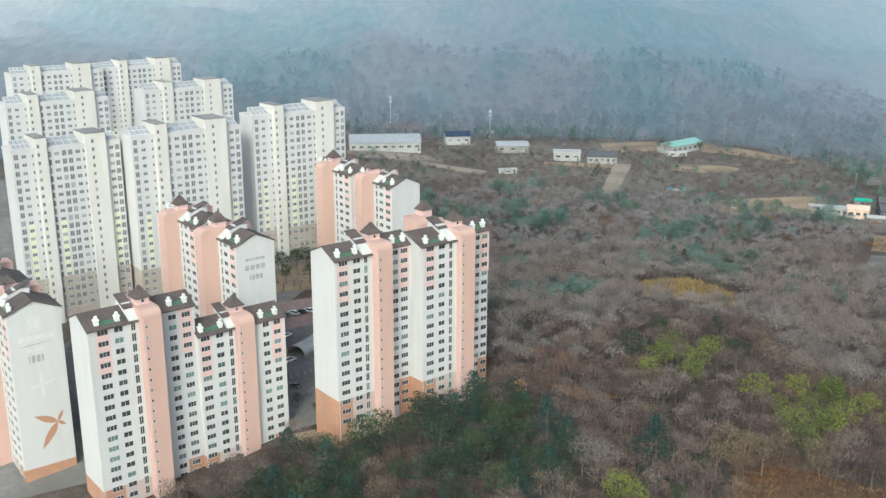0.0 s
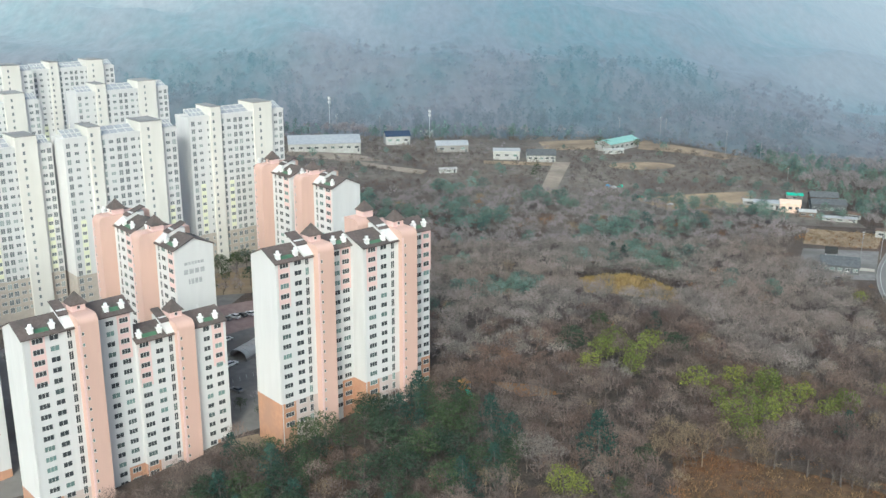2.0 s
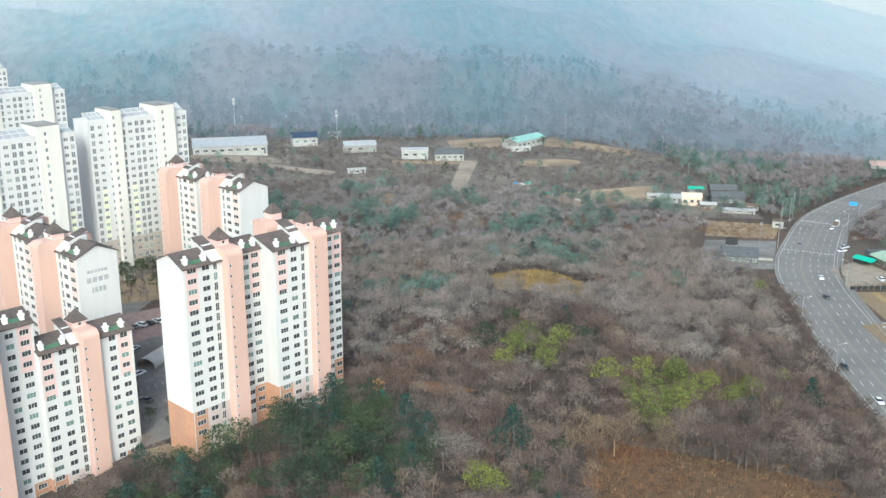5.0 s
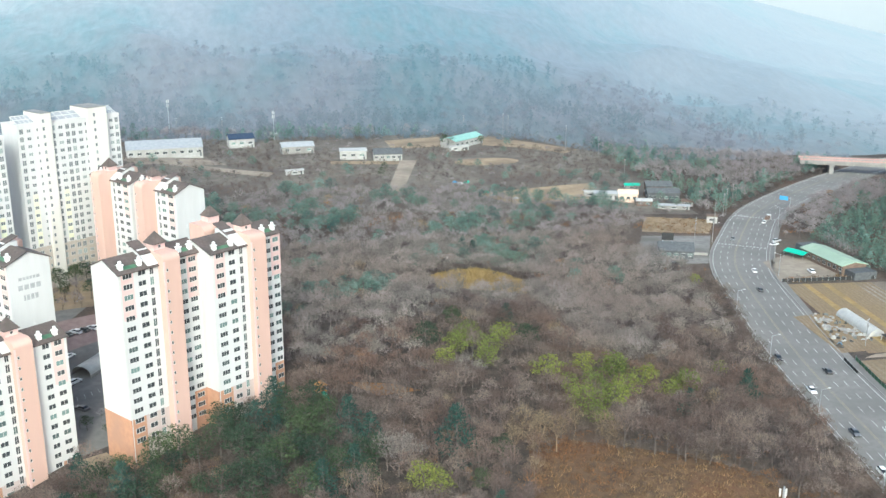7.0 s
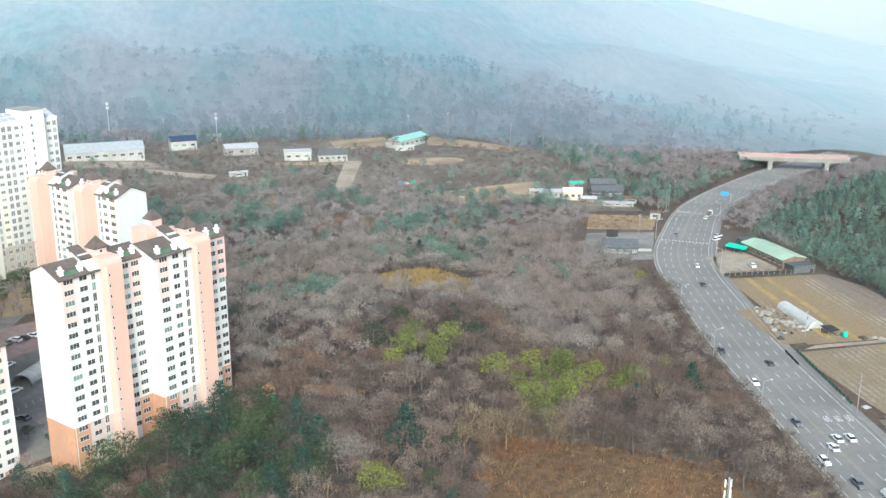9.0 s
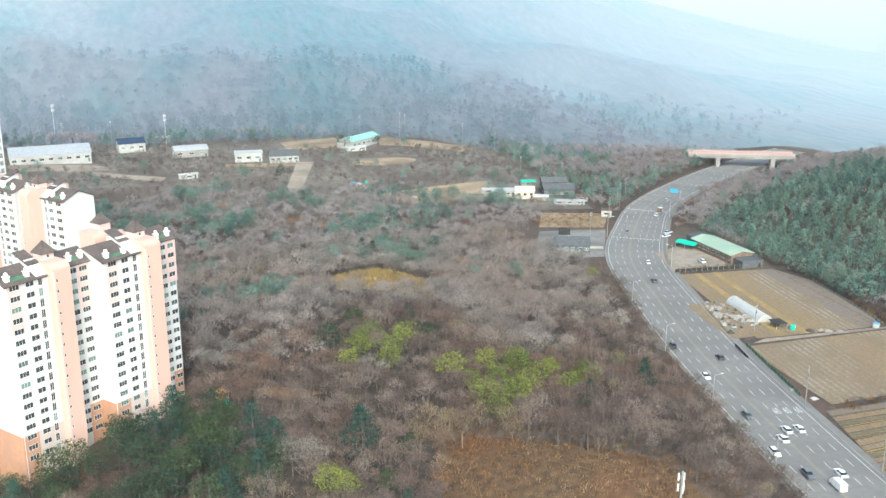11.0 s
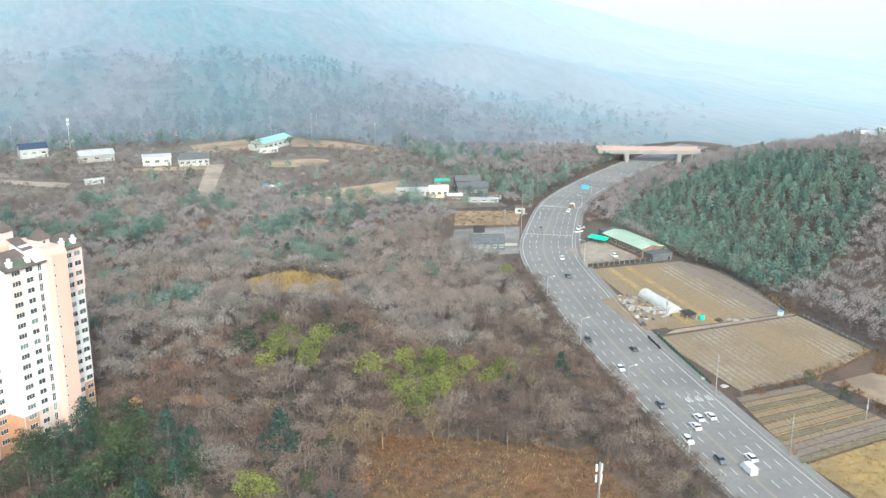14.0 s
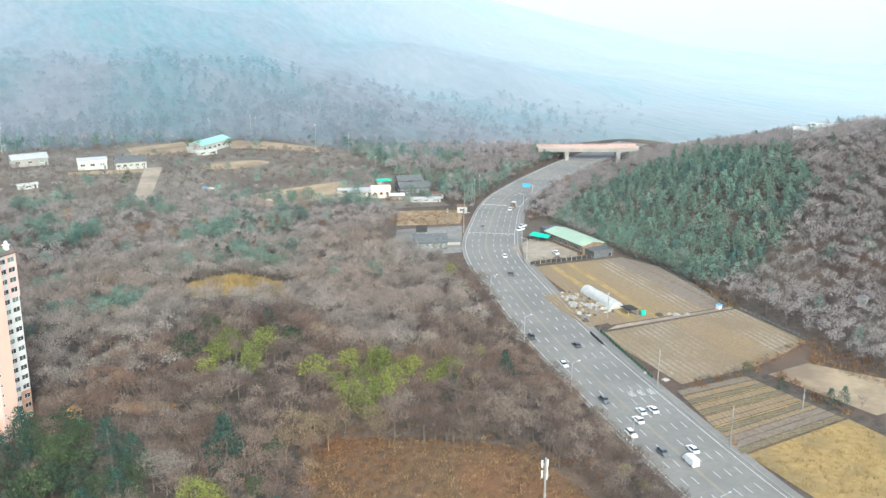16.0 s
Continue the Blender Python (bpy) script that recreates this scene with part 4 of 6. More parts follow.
for x, y, e, g, ln in ((-71.4, 367.1, 68, 12, 40.6), (-107.0, 333.5, 66, 7, 41.2), (-140.8, 316.4, 64, 8, 36.0), (-136.1, 448.3, 67, 12, 44.0), (-176.0, 395.0, 68, 12, 42.0), (-205, 470, 72, 14, 44.0), (-172, 500, 72, 14, 42.0)):
    white_tower(from_left(x, y, AZ), e, g, "plain white apartment tower with cream lift cores", ln)
# ---- trees ----
rng = np.random.default_rng(7)


def limb(v, f, p, q, r0, r1, sides=3):
    d = (q - p) / np.linalg.norm(q - p)
    a = np.cross(d, [0.3, 0.5, 0.81])
    a /= np.linalg.norm(a)
    b = np.cross(d, a)
    n = len(v)
    for c, r in ((p, r0), (q, r1)):
        for i in range(sides):
            w = 2 * math.pi * i / sides
            v.append(c + (a * math.cos(w) + b * math.sin(w)) * r)
    for i in range(sides):
        j = (i + 1) % sides
        f.append((n + i, n + j, n + sides + j, n + sides + i))


def spray(cv, p, d, length, width, core):
    """One slender twig from p along d, its broad side turned out of the crown around core."""
    d = d / np.linalg.norm(d)
    out = p - core
    out = out / (np.linalg.norm(out) + 1e-6) + rng.normal(size=3) * 0.3 + np.array([0, 0, 0.25])
    s = np.cross(d, out)
    s = s / (np.linalg.norm(s) + 1e-6) * width / 2
    cv += [p - s, p + s, p + d * length]


def bare_tree(height, spread, limbs=9, twigs=55, width=0.1, length=0.6):
    """A leaning trunk and limbs that bow up; each limb ends in a rounded lobe of branches and fine twigs, and the lobes make a broad uneven dome."""
    tv, tf, cv = [], [], []
    fork = height * rng.uniform(0.26, 0.38)
    q = np.array([rng.normal(0, 0.35), rng.normal(0, 0.35), fork])
    limb(tv, tf, np.array([0.0, 0, -0.8]), q, height * 0.019, height * 0.013, 4)
    for i in range(limbs):
        a = 2 * math.pi * (i * 0.382 + rng.uniform(-0.08, 0.08))
        lean = math.sqrt((i + 0.25) / limbs) * rng.uniform(0.85, 1.1)
        lobe = spread * rng.uniform(0.34, 0.48)
        mid = np.array([math.cos(a) * spread * lean * 0.72, math.sin(a) * spread * lean * 0.72, height * (0.84 - 0.24 * lean ** 2) * rng.uniform(0.92, 1.06) - lobe * 0.5])
        limb(tv, tf, q - np.array([0, 0, rng.uniform(0, 0.5)]), mid, height * 0.0065, height * 0.003)
        for k in range(6):
            o = rng.normal(size=3) + np.array([math.cos(a) * lean, math.sin(a) * lean, 0.9])
            o /= np.linalg.norm(o)
            spray(cv, mid - o * lobe * 0.3, o, lobe * rng.uniform(1.0, 1.35), width * 1.3, mid)
        for k in range(twigs):
            o = rng.normal(size=3)
            o /= np.linalg.norm(o)
            o[2] = abs(o[2]) if rng.uniform() < 0.82 else o[2]
            e = o * 0.6 + np.cross(o, rng.normal(size=3)) * 0.55 + np.array([0, 0, 0.35])
            spray(cv, mid + o * lobe * rng.uniform(0.5, 1.0), e, length * rng.uniform(0.6, 1.4), width * rng.uniform(0.7, 1.3), mid - np.array([0, 0, lobe * 0.4]))
    return (np.array(tv), np.array(tf)), (np.array(cv), np.arange(len(cv)).reshape(-1, 3))


def leaf_crown(height, spread, clumps, leaves, start, cone=False, size=0.5, puff=0.34):
    """A trunk and boughs that bear rounded tufts of needles; cone: tapering to the top, otherwise a broken flat dome."""
    tv, tf, cv = [], [], []
    bend = np.array([rng.normal(0, 0.5), rng.normal(0, 0.5), 0.0])
    limb(tv, tf, np.array([0.0, 0, -0.6]), bend * 0.5 + np.array([0, 0, height * 0.55]), height * 0.02, height * 0.013, 4)
    limb(tv, tf, bend * 0.5 + np.array([0, 0, height * 0.55]), bend + np.array([0, 0, height * 0.95]), height * 0.013, height * 0.004, 4)
    for i in range(clumps):
        u = (i + rng.uniform(0, 1)) / clumps
        if cone:
            z, reach = height * (start + (0.97 - start) * u), spread * (1.04 - u ** 1.5) * rng.uniform(0.6, 1.0)
        else:
            z, reach = height * (start + (0.95 - start) * u), spread * math.sqrt(max(0.08, 1 - (1.7 * u - 0.75) ** 2)) * rng.uniform(0.35, 1.0)
        a = i * 2.4 + rng.uniform(-0.5, 0.5)
        c = np.array([math.cos(a) * reach, math.sin(a) * reach, z]) + bend * u
        if size < 0.5:
            limb(tv, tf, np.array([bend[0] * u, bend[1] * u, z - 0.3 * reach]), c, 0.07, 0.03)
        r = spread * puff * rng.uniform(0.75, 1.25) * (1.0 - (0.45 * u if cone else 0.0))
        for k in range(leaves):
            o = rng.normal(size=3)
            o /= np.linalg.norm(o)
            o[2] = abs(o[2]) if rng.uniform() < 0.8 else -0.4 * abs(o[2])
            p = c + o * np.array([r, r, r * 0.62]) * rng.uniform(0.6, 1.0)
            e = np.cross(o, rng.normal(size=3)) + o * 0.45 + np.array([0, 0, 0.2])
            spray(cv, p, e, size * rng.uniform(0.8, 1.5), size * rng.uniform(0.5, 0.8), c - np.array([0, 0, r * 0.5]))
    return (np.array(tv), np.array(tf)), (np.array(cv), np.arange(len(cv)).reshape(-1, 3))


KINDS = {
    "bare": [bare_tree(rng.uniform(8.5, 11.0), rng.uniform(3.6, 4.8), 9, 53, 0.11, 0.62) for i in range(8)],
    "mid": [bare_tree(rng.uniform(8.5, 11.0), rng.uniform(3.6, 4.8), 8, 36, 0.145, 0.78) for i in range(6)],
    "scrub": [bare_tree(4.4, 2.8, 6, 24, 0.10, 0.5) for i in range(4)],
    "bush": [bare_tree(3.4, 2.7, 4, 12, 0.17, 0.75) for i in range(5)],
    "hazetree": [bare_tree(7.5, 3.8, 4, 11, 0.5, 1.2) for i in range(5)],
    "hazepine": [leaf_crown(8.5, 2.7, 8, 9, 0.3, True, size=1.1, puff=0.5) for i in range(4)],
    "pine": [leaf_crown(10.5, 3.8, 22, 34, 0.45, size=0.46, puff=0.40) for i in range(4)],
    "lime": [leaf_crown(10.5, 4.4, 24, 36, 0.48, size=0.46, puff=0.36) for i in range(4)],
    "cone": [leaf_crown(11.5, 3.9, 30, 32, 0.10, True, size=0.46, puff=0.42) for i in range(3)],
    "far": [bare_tree(rng.uniform(8, 10), rng.uniform(3.4, 4.2), 6, 22, 0.19, 0.9) for i in range(5)],
    "farpine": [leaf_crown(rng.uniform(8, 10), rng.uniform(2.6, 3.2), 14, 20, 0.25, True, size=0.56, puff=0.5) for i in range(5)],
}


def tuft(height, blades):
    v = []
    for i in range(blades):
        spray(v, np.array([rng.normal(0, 0.45), rng.normal(0, 0.45), -0.05]), np.array([rng.normal(0, 0.5), rng.normal(0, 0.5), 1.0]), height * rng.uniform(0.6, 1.3), 0.16, np.array([0, 0, -0.6]))
    return (np.zeros((0, 3)), np.zeros((0, 4), int)), (np.array(v), np.arange(len(v)).reshape(-1, 3))


KINDS["tuft"] = KINDS["goldtuft"] = KINDS["paletuft"] = [tuft(0.85, 26) for i in range(4)]
KINDS["oak"] = KINDS["snag"] = KINDS["bare"]
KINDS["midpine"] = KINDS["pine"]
KINDS["rust"] = KINDS["straw"] = KINDS["scrub"]
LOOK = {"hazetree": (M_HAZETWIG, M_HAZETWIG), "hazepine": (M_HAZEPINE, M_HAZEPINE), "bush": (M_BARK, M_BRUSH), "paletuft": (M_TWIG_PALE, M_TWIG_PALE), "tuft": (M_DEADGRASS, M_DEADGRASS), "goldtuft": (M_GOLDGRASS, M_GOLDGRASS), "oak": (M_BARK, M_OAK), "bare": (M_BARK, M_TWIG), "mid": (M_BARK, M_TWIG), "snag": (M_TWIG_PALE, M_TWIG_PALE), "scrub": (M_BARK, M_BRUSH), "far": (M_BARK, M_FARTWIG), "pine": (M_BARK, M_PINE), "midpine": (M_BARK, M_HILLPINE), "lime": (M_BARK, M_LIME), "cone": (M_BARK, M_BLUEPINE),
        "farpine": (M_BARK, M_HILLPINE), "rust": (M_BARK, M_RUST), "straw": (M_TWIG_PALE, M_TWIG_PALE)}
WORDS = {"hazetree": ("bare_tree", "leafless tree with painted haze"), "hazepine": ("conifer_tree", "conifer with painted haze"), "bush": ("shrub", "low bush of grey twigs"), "paletuft": ("grass_tuft", "tuft of pale dry grass"), "tuft": ("grass_tuft", "tuft of dead grass"), "goldtuft": ("grass_tuft", "tuft of golden grass"), "oak": ("bare_tree", "leafless red-brown tree with upswept twigs"), "bare": ("bare_tree", "leafless grey-brown tree with a haze of fine twigs"), "mid": ("bare_tree", "leafless grey-brown tree"), "snag": ("bare_tree", "straw-coloured leafless tree with fanning limbs"), "scrub": ("shrub", "low leafless shrub with grey twigs"), "far": ("bare_tree", "leafless tree"),
         "pine": ("pine_tree", "dark green pine with tufted boughs"), "lime": ("pine_tree", "yellow-green pine among bare trees"), "farpine": ("conifer_tree", "planted conifer"),
         "midpine": ("pine_tree", "pine with haze-paled blue-green tufts"), "cone": ("conifer_tree", "blue-green conifer with a pointed crown"), "rust": ("shrub", "low oak shrub holding rusty dead leaves"), "straw": ("shrub", "straw-coloured leafless shrub at the clearing")}


def toned(me, tones):
    me.attributes.new("tree_tone", "FLOAT", "POINT").data.foreach_set("value", np.asarray(tones, np.float32))


def mesh_of(name, v, f, mat):
    me = bpy.data.meshes.new(name)
    me.from_pydata(v.tolist(), [], f.tolist())
    me.materials.append(mat)
    toned(me, np.full(len(v), rng.uniform(0, 1)))
    return me


def slope_z(x, y):
    """The mountain's surface over x, y, from its polar rows."""
    grid = SLOPES["verts"].reshape(*SLOPES["shape"], 3)
    ia = int(round((math.degrees(math.atan2(x, y)) + 60) / 0.6))
    row = grid[min(max(ia, 0), len(grid) - 1)]
    return float(np.interp(math.hypot(x, y), np.hypot(row[:, 0], row[:, 1]), row[:, 2]))


def plant_wood(name, spots, label, near=lambda x, y: False, level=ground_z):
    """spots: x, y, kind, variant, scale, turn. Near ones stand singly; the rest join by kind and part."""
    bulk, made = {}, {}
    heights = level([s[0] for s in spots], [s[1] for s in spots])
    for (x, y, kind, var, sc, turn), z in zip(spots, heights):
        z = float(z)
        if near(x, y):
            m = pose(x, y, z, 0, 0, turn) @ Matrix.Diagonal((sc, sc, sc, 1))
            key = (kind, var)
            if key not in made:
                (tv, tf), (cv, cf) = KINDS[kind][var]
                nm, lb = WORDS[kind]
                t = thing(nm, Matrix(), lb, "tree" if "tree" in nm else "shrub", "trees of the near wood")
                part("trunk", mesh_of("trunk", tv, tf, LOOK[kind][0]), None, t)
                part("crown", mesh_of("crown", cv, cf, LOOK[kind][1]), None, t)
                made[key] = t
                t.matrix_world = m
            else:
                o = copy_thing(made[key], pose(x, y, z, 0, 0, turn))
                o.scale = (sc, sc, sc)
            continue
        bulk.setdefault(kind, []).append((x, y, z, var, sc, turn))
    for kind, rows in bulk.items():
        for p, tag in ((0, "trunks"), (1, "crowns")):
            if p == 0 and "tuft" in kind:
                continue
            vs, faces, n, tones = [], [], 0, []
            pick_tone = np.random.default_rng(5)
            for x, y, z, var, sc, turn in rows:
                v, f = KINDS[kind][var][p]
                c, s = math.cos(radians(turn)) * sc, math.sin(radians(turn)) * sc
                w = np.empty_like(v)
                w[:, 0], w[:, 1], w[:, 2] = v[:, 0] * c - v[:, 1] * s + x, v[:, 0] * s + v[:, 1] * c + y, v[:, 2] * sc * (0.86 + turn / 1300) + z
                vs.append(w)
                faces.append(f + n)
                n += len(v)
                tones.append(np.full(len(v), pick_tone.uniform(0, 1) ** 1.2))
            vs, faces = np.concatenate(vs), np.concatenate(faces)
            me = bpy.data.meshes.new(name + "_" + tag)
            me.vertices.add(n)
            me.vertices.foreach_set("co", vs.ravel())
            me.loops.add(faces.size)
            me.loops.foreach_set("vertex_index", faces.ravel().astype(np.int32))
            me.polygons.add(len(faces))
            me.polygons.foreach_set("loop_start", np.arange(0, faces.size, faces.shape[1]).astype(np.int32))
            me.update(calc_edges=True)
            me.materials.append(LOOK[kind][p])
            toned(me, np.concatenate(tones))
            ob = new(name + "_" + WORDS[kind][0] + "_" + tag, me)
            tagged(ob, label + (", the trunks and limbs" if p == 0 else ", the crowns of its " + WORDS[kind][0].replace("_", " ") + "s"), "wood", kind="stuff")


def inside(x, y, poly):
    ok = False
    for (x1, y1), (x2, y2) in zip(poly, poly[1:] + poly[:1]):
        if (y1 > y) != (y2 > y) and x < (x2 - x1) * (y - y1) / (y2 - y1) + x1:
            ok = not ok
    return ok


WOOD = [(-110, 150), (-92, 198), (-78, 209), (-40, 242), (-25, 234), (16, 266), (17, 273), (8, 287), (-8, 300), (-12, 330), (-1, 345), (-8, 400), (-30, 440), (-30, 480), (20, 520), (120, 505), (190, 470), (196, 428),
        (182, 414), (168, 384), (196, 360), (184, 310), (172, 262), (160, 215), (158, 170), (150, 100), (60, 100)]
CLEAR = [[(176, 424), (228, 418), (204, 366), (190, 344), (180, 352), (174, 380)], [(80, 213), (92, 206), (104, 197), (119, 187), (129, 174), (133, 130), (52, 130), (58, 170), (68, 202)], [(76, 362), (92, 360), (110, 349), (107, 342), (90, 350), (76, 353)]]
LIME_BELT = [(52, 285), (62, 292), (84, 276), (97, 257), (122, 248), (124, 228), (98, 216), (84, 222), (74, 248), (54, 262)]
PINE_FRONT = [(-50, 222), (-27, 237), (-12, 246), (8, 258), (20, 256), (32, 238), (34, 212), (20, 200), (-20, 190), (-60, 196)]
FRONT_OF_STRIP = [(75, 358), (90, 354), (109, 344), (102, 318), (90, 322), (70, 332)]
STRAW = [(66, 222), (82, 222), (96, 214), (84, 200), (70, 196), (60, 208)]


def thicket(poly, step, choose, jitter=0.45, ok=lambda x, y: True):
    xs, ys = [p[0] for p in poly], [p[1] for p in poly]
    out = []
    for gx in np.arange(min(xs), max(xs), step):
        for gy in np.arange(min(ys), max(ys), step):
            x, y = gx + rng.uniform(-jitter, jitter) * step, gy + rng.uniform(-jitter, jitter) * step
            if not inside(x, y, poly) or abs(math.degrees(math.atan2(x, y)) - 13.5) > 42 or not ok(x, y):
                continue
            kind, sc = choose(x, y, rng.uniform())
            if kind:
                out.append((x, y, kind, int(rng.integers(len(KINDS[kind]))), sc * rng.uniform(0.7, 1.25), rng.uniform(0, 360)))
    return out


# trees that stand out: x, y, kind, variant, scale, turn
singles = [(40.8, 201.5, "lime", 0, 0.95, 20), (36.0, 203.0, "snag", 1, 0.62, 80), (44.5, 199.5, "lime", 2, 0.8, 140), (30.0, 204.0, "snag", 0, 0.7, 10), (51.6, 213.5, "cone", 0, 1.45, 0), (62.1, 209.3, "pine", 1, 0.8, 90),
           (27.5, 233.0, "cone", 1, 1.2, 30), (21.0, 229.0, "pine", 2, 1.0, 70), (31.5, 225.5, "cone", 2, 1.05, 200), (53.3, 198.6, "pine", 0, 0.7, 30), (-0.9, 232.9, "pine", 3, 1.05, 10), (7.3, 222.5, "pine", 0, 1.0, 120), (-5.0, 242.0, "pine", 1, 0.9, 260),
           (87.1, 223.9, "lime", 1, 1.05, 0), (95.2, 221.7, "lime", 3, 1.15, 40), (103.8, 231.8, "lime", 0, 0.95, 80), (89.4, 216.6, "lime", 2, 0.85, 120), (84.6, 243.7, "lime", 0, 1.0, 160), (77.6, 265.7, "lime", 1, 1.0, 200),
           (72.0, 260.5, "lime", 2, 0.95, 240), (63.0, 263.4, "lime", 3, 0.95, 280), (55.1, 271.1, "pine", 1, 1.1, 320), (57.7, 257.2, "lime", 1, 0.85, 20), (96.3, 246.8, "lime", 2, 0.9, 60), (111.6, 239.2, "lime", 3, 0.9, 100),
           (116.5, 233.0, "lime", 0, 0.75, 140), (126.3, 238.3, "lime", 1, 0.7, 180), (85.6, 266.5, "pine", 3, 0.95, 220), (142.2, 252.4, "lime", 2, 0.6, 260), (68.0, 271.0, "lime", 0, 0.9, 300),
           (216.0, 196.5, "cone", 0, 0.42, 0), (221.3, 182.8, "cone", 1, 0.5, 40), (224.9, 180.9, "cone", 2, 0.55, 80), (213.5, 209.0, "pine", 0, 0.5, 10), (229.0, 178.0, "scrub", 1, 0.9, 10), (211.0, 211.0, "scrub", 0, 0.9, 0),
           (136.5, 611.0, "pine", 0, 0.8, 0), (140.5, 607.5, "pine", 1, 0.7, 30), (161.0, 612.0, "pine", 2, 0.7, 60), (88.0, 551.0, "pine", 1, 0.6, 0), (84.0, 540.0, "pine", 0, 0.6, 30), (95.5, 391.5, "cone", 2, 0.95, 0), (101.0, 393.5, "cone", 0, 0.8, 50), (89.0, 386.0, "rust", 0, 1.5, 0)]


def crowded(x, y):
    return any(abs(x - q[0]) < 3.2 and abs(y - q[1]) < 3.2 for q in singles)


def valley_kind(x, y, u):
    n = noise.noise(Vector((x, y, 3)) * 0.03)
    edge = float(road_dist(x, y))
    size = 0.7 if edge < 24 else 0.95 if y < 420 else 0.8
    if edge < 17:
        return ("scrub", 1.2) if u < 0.7 else ("oak", 0.55)
    if size == 0.7:
        return ("scrub", 1.4) if u < 0.45 else ("oak", 0.7) if u < 0.985 else ("lime", 0.5)
    if inside(x, y, FRONT_OF_STRIP):
        return ("scrub", 0.55) if u < 0.4 else ("mid", 0.35) if u < 0.5 else (None, 1)
    if inside(x, y, STRAW):
        return ("snag", 0.85) if u < 0.75 else ("oak", 0.8)
    if inside(x, y, LIME_BELT) and n > -0.25:
        return ("lime", 0.85) if u < 0.18 else ("pine", 0.8) if u < 0.22 else ("oak", 0.85)
    if inside(x, y, PINE_FRONT):
        return ("pine", 0.95) if u < 0.38 else ("cone", 0.95) if u < 0.48 else ("oak", 0.8) if u < 0.9 else ("snag", 0.7)
    # pines beyond y 300 take the needles paled for haze
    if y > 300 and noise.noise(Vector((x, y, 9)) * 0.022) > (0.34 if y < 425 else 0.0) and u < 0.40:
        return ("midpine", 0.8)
    if u > 0.94:
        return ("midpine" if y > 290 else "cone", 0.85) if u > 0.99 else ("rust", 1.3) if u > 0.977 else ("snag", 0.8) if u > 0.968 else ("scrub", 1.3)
    # red-brown crowns near, grey ones beyond: haze put into the colour by region
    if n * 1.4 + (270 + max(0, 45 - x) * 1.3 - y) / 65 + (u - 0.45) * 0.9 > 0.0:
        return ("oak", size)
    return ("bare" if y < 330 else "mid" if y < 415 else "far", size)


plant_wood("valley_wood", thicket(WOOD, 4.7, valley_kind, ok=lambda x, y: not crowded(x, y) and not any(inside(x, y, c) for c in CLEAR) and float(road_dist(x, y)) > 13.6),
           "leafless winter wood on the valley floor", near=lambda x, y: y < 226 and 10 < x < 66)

# woods and scrub round the farms
FARM_CLEAR = [[(176, 424), (228, 418), (204, 366), (190, 344), (174, 380)], [(-62, 590), (-12, 584), (-12, 632), (-62, 632)], [(-2, 630), (22, 628), (22, 652), (-2, 652)], [(30, 604), (58, 602), (58, 624), (30, 624)], [(64, 578), (106, 572), (106, 594), (64, 598)], [(100, 612), (143, 614), (143, 648), (100, 648)],
              [(134, 592), (168, 594), (172, 640), (136, 636)], [(84, 512), (94, 512), (113, 575), (100, 577)], [(134, 500), (200, 514), (200, 490), (144, 484)], [(164, 614), (212, 590), (224, 606), (174, 642)],
              [(188, 462), (241, 458), (241, 494), (188, 500)], [(133, 557), (174, 557), (174, 576), (133, 576)], [(-50, 594), (-45, 584), (22, 550), (26, 560)]]


def farm_kind(x, y, u):
    n = noise.noise(Vector((x, y, 5)) * 0.02)
    if math.hypot(x, y) > 672:
        return (None, 1)
    if y > 655 or x > 235:
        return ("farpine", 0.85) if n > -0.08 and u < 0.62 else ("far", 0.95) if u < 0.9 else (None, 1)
    if n < -0.4 and u < 0.75:
        return (None, 1)
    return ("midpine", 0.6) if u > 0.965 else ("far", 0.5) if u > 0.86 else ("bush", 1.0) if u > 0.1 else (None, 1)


FARM = [(-110, 540), (-40, 470), (10, 515), (120, 505), (190, 474), (205, 455), (238, 445), (262, 462), (300, 490), (352, 532), (390, 560), (420, 720), (200, 740), (0, 760), (-180, 740), (-230, 600)]
plant_wood("farm_wood", thicket(FARM, 4.9, farm_kind, ok=lambda x, y: not any(inside(x, y, c) for c in FARM_CLEAR) and float(road_dist(x, y)) > 15),
           "scrub and small woods round the farms")

# the hill beyond the fields: a pine plantation on its flank, bare trees over the rest
PINES = [(262, 392), (300, 424), (330, 424), (372, 420), (378, 360), (356, 318), (322, 296), (285, 276), (259, 280), (258, 328), (264, 360)]
HILL = [(262, 398), (290, 440), (345, 480), (430, 470), (474, 380), (492, 240), (490, 60), (300, 60), (262, 150), (250, 196), (258, 222), (262, 262), (262, 335)]


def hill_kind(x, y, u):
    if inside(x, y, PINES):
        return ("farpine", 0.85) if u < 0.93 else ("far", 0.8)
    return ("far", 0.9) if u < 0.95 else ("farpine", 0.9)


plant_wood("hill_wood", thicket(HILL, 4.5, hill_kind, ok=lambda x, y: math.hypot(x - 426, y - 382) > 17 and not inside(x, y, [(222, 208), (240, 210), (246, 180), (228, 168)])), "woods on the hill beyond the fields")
plant_wood("roadside_wood", thicket([(262, 395), (246, 408), (262, 428), (290, 448), (340, 486), (370, 500), (345, 470), (300, 428)], 5.0, lambda x, y, u: ("far", 0.75) if u < 0.85 else ("rust", 1.2),
           ok=lambda x, y: float(road_dist(x, y)) > 14), "bare trees beside the highway")

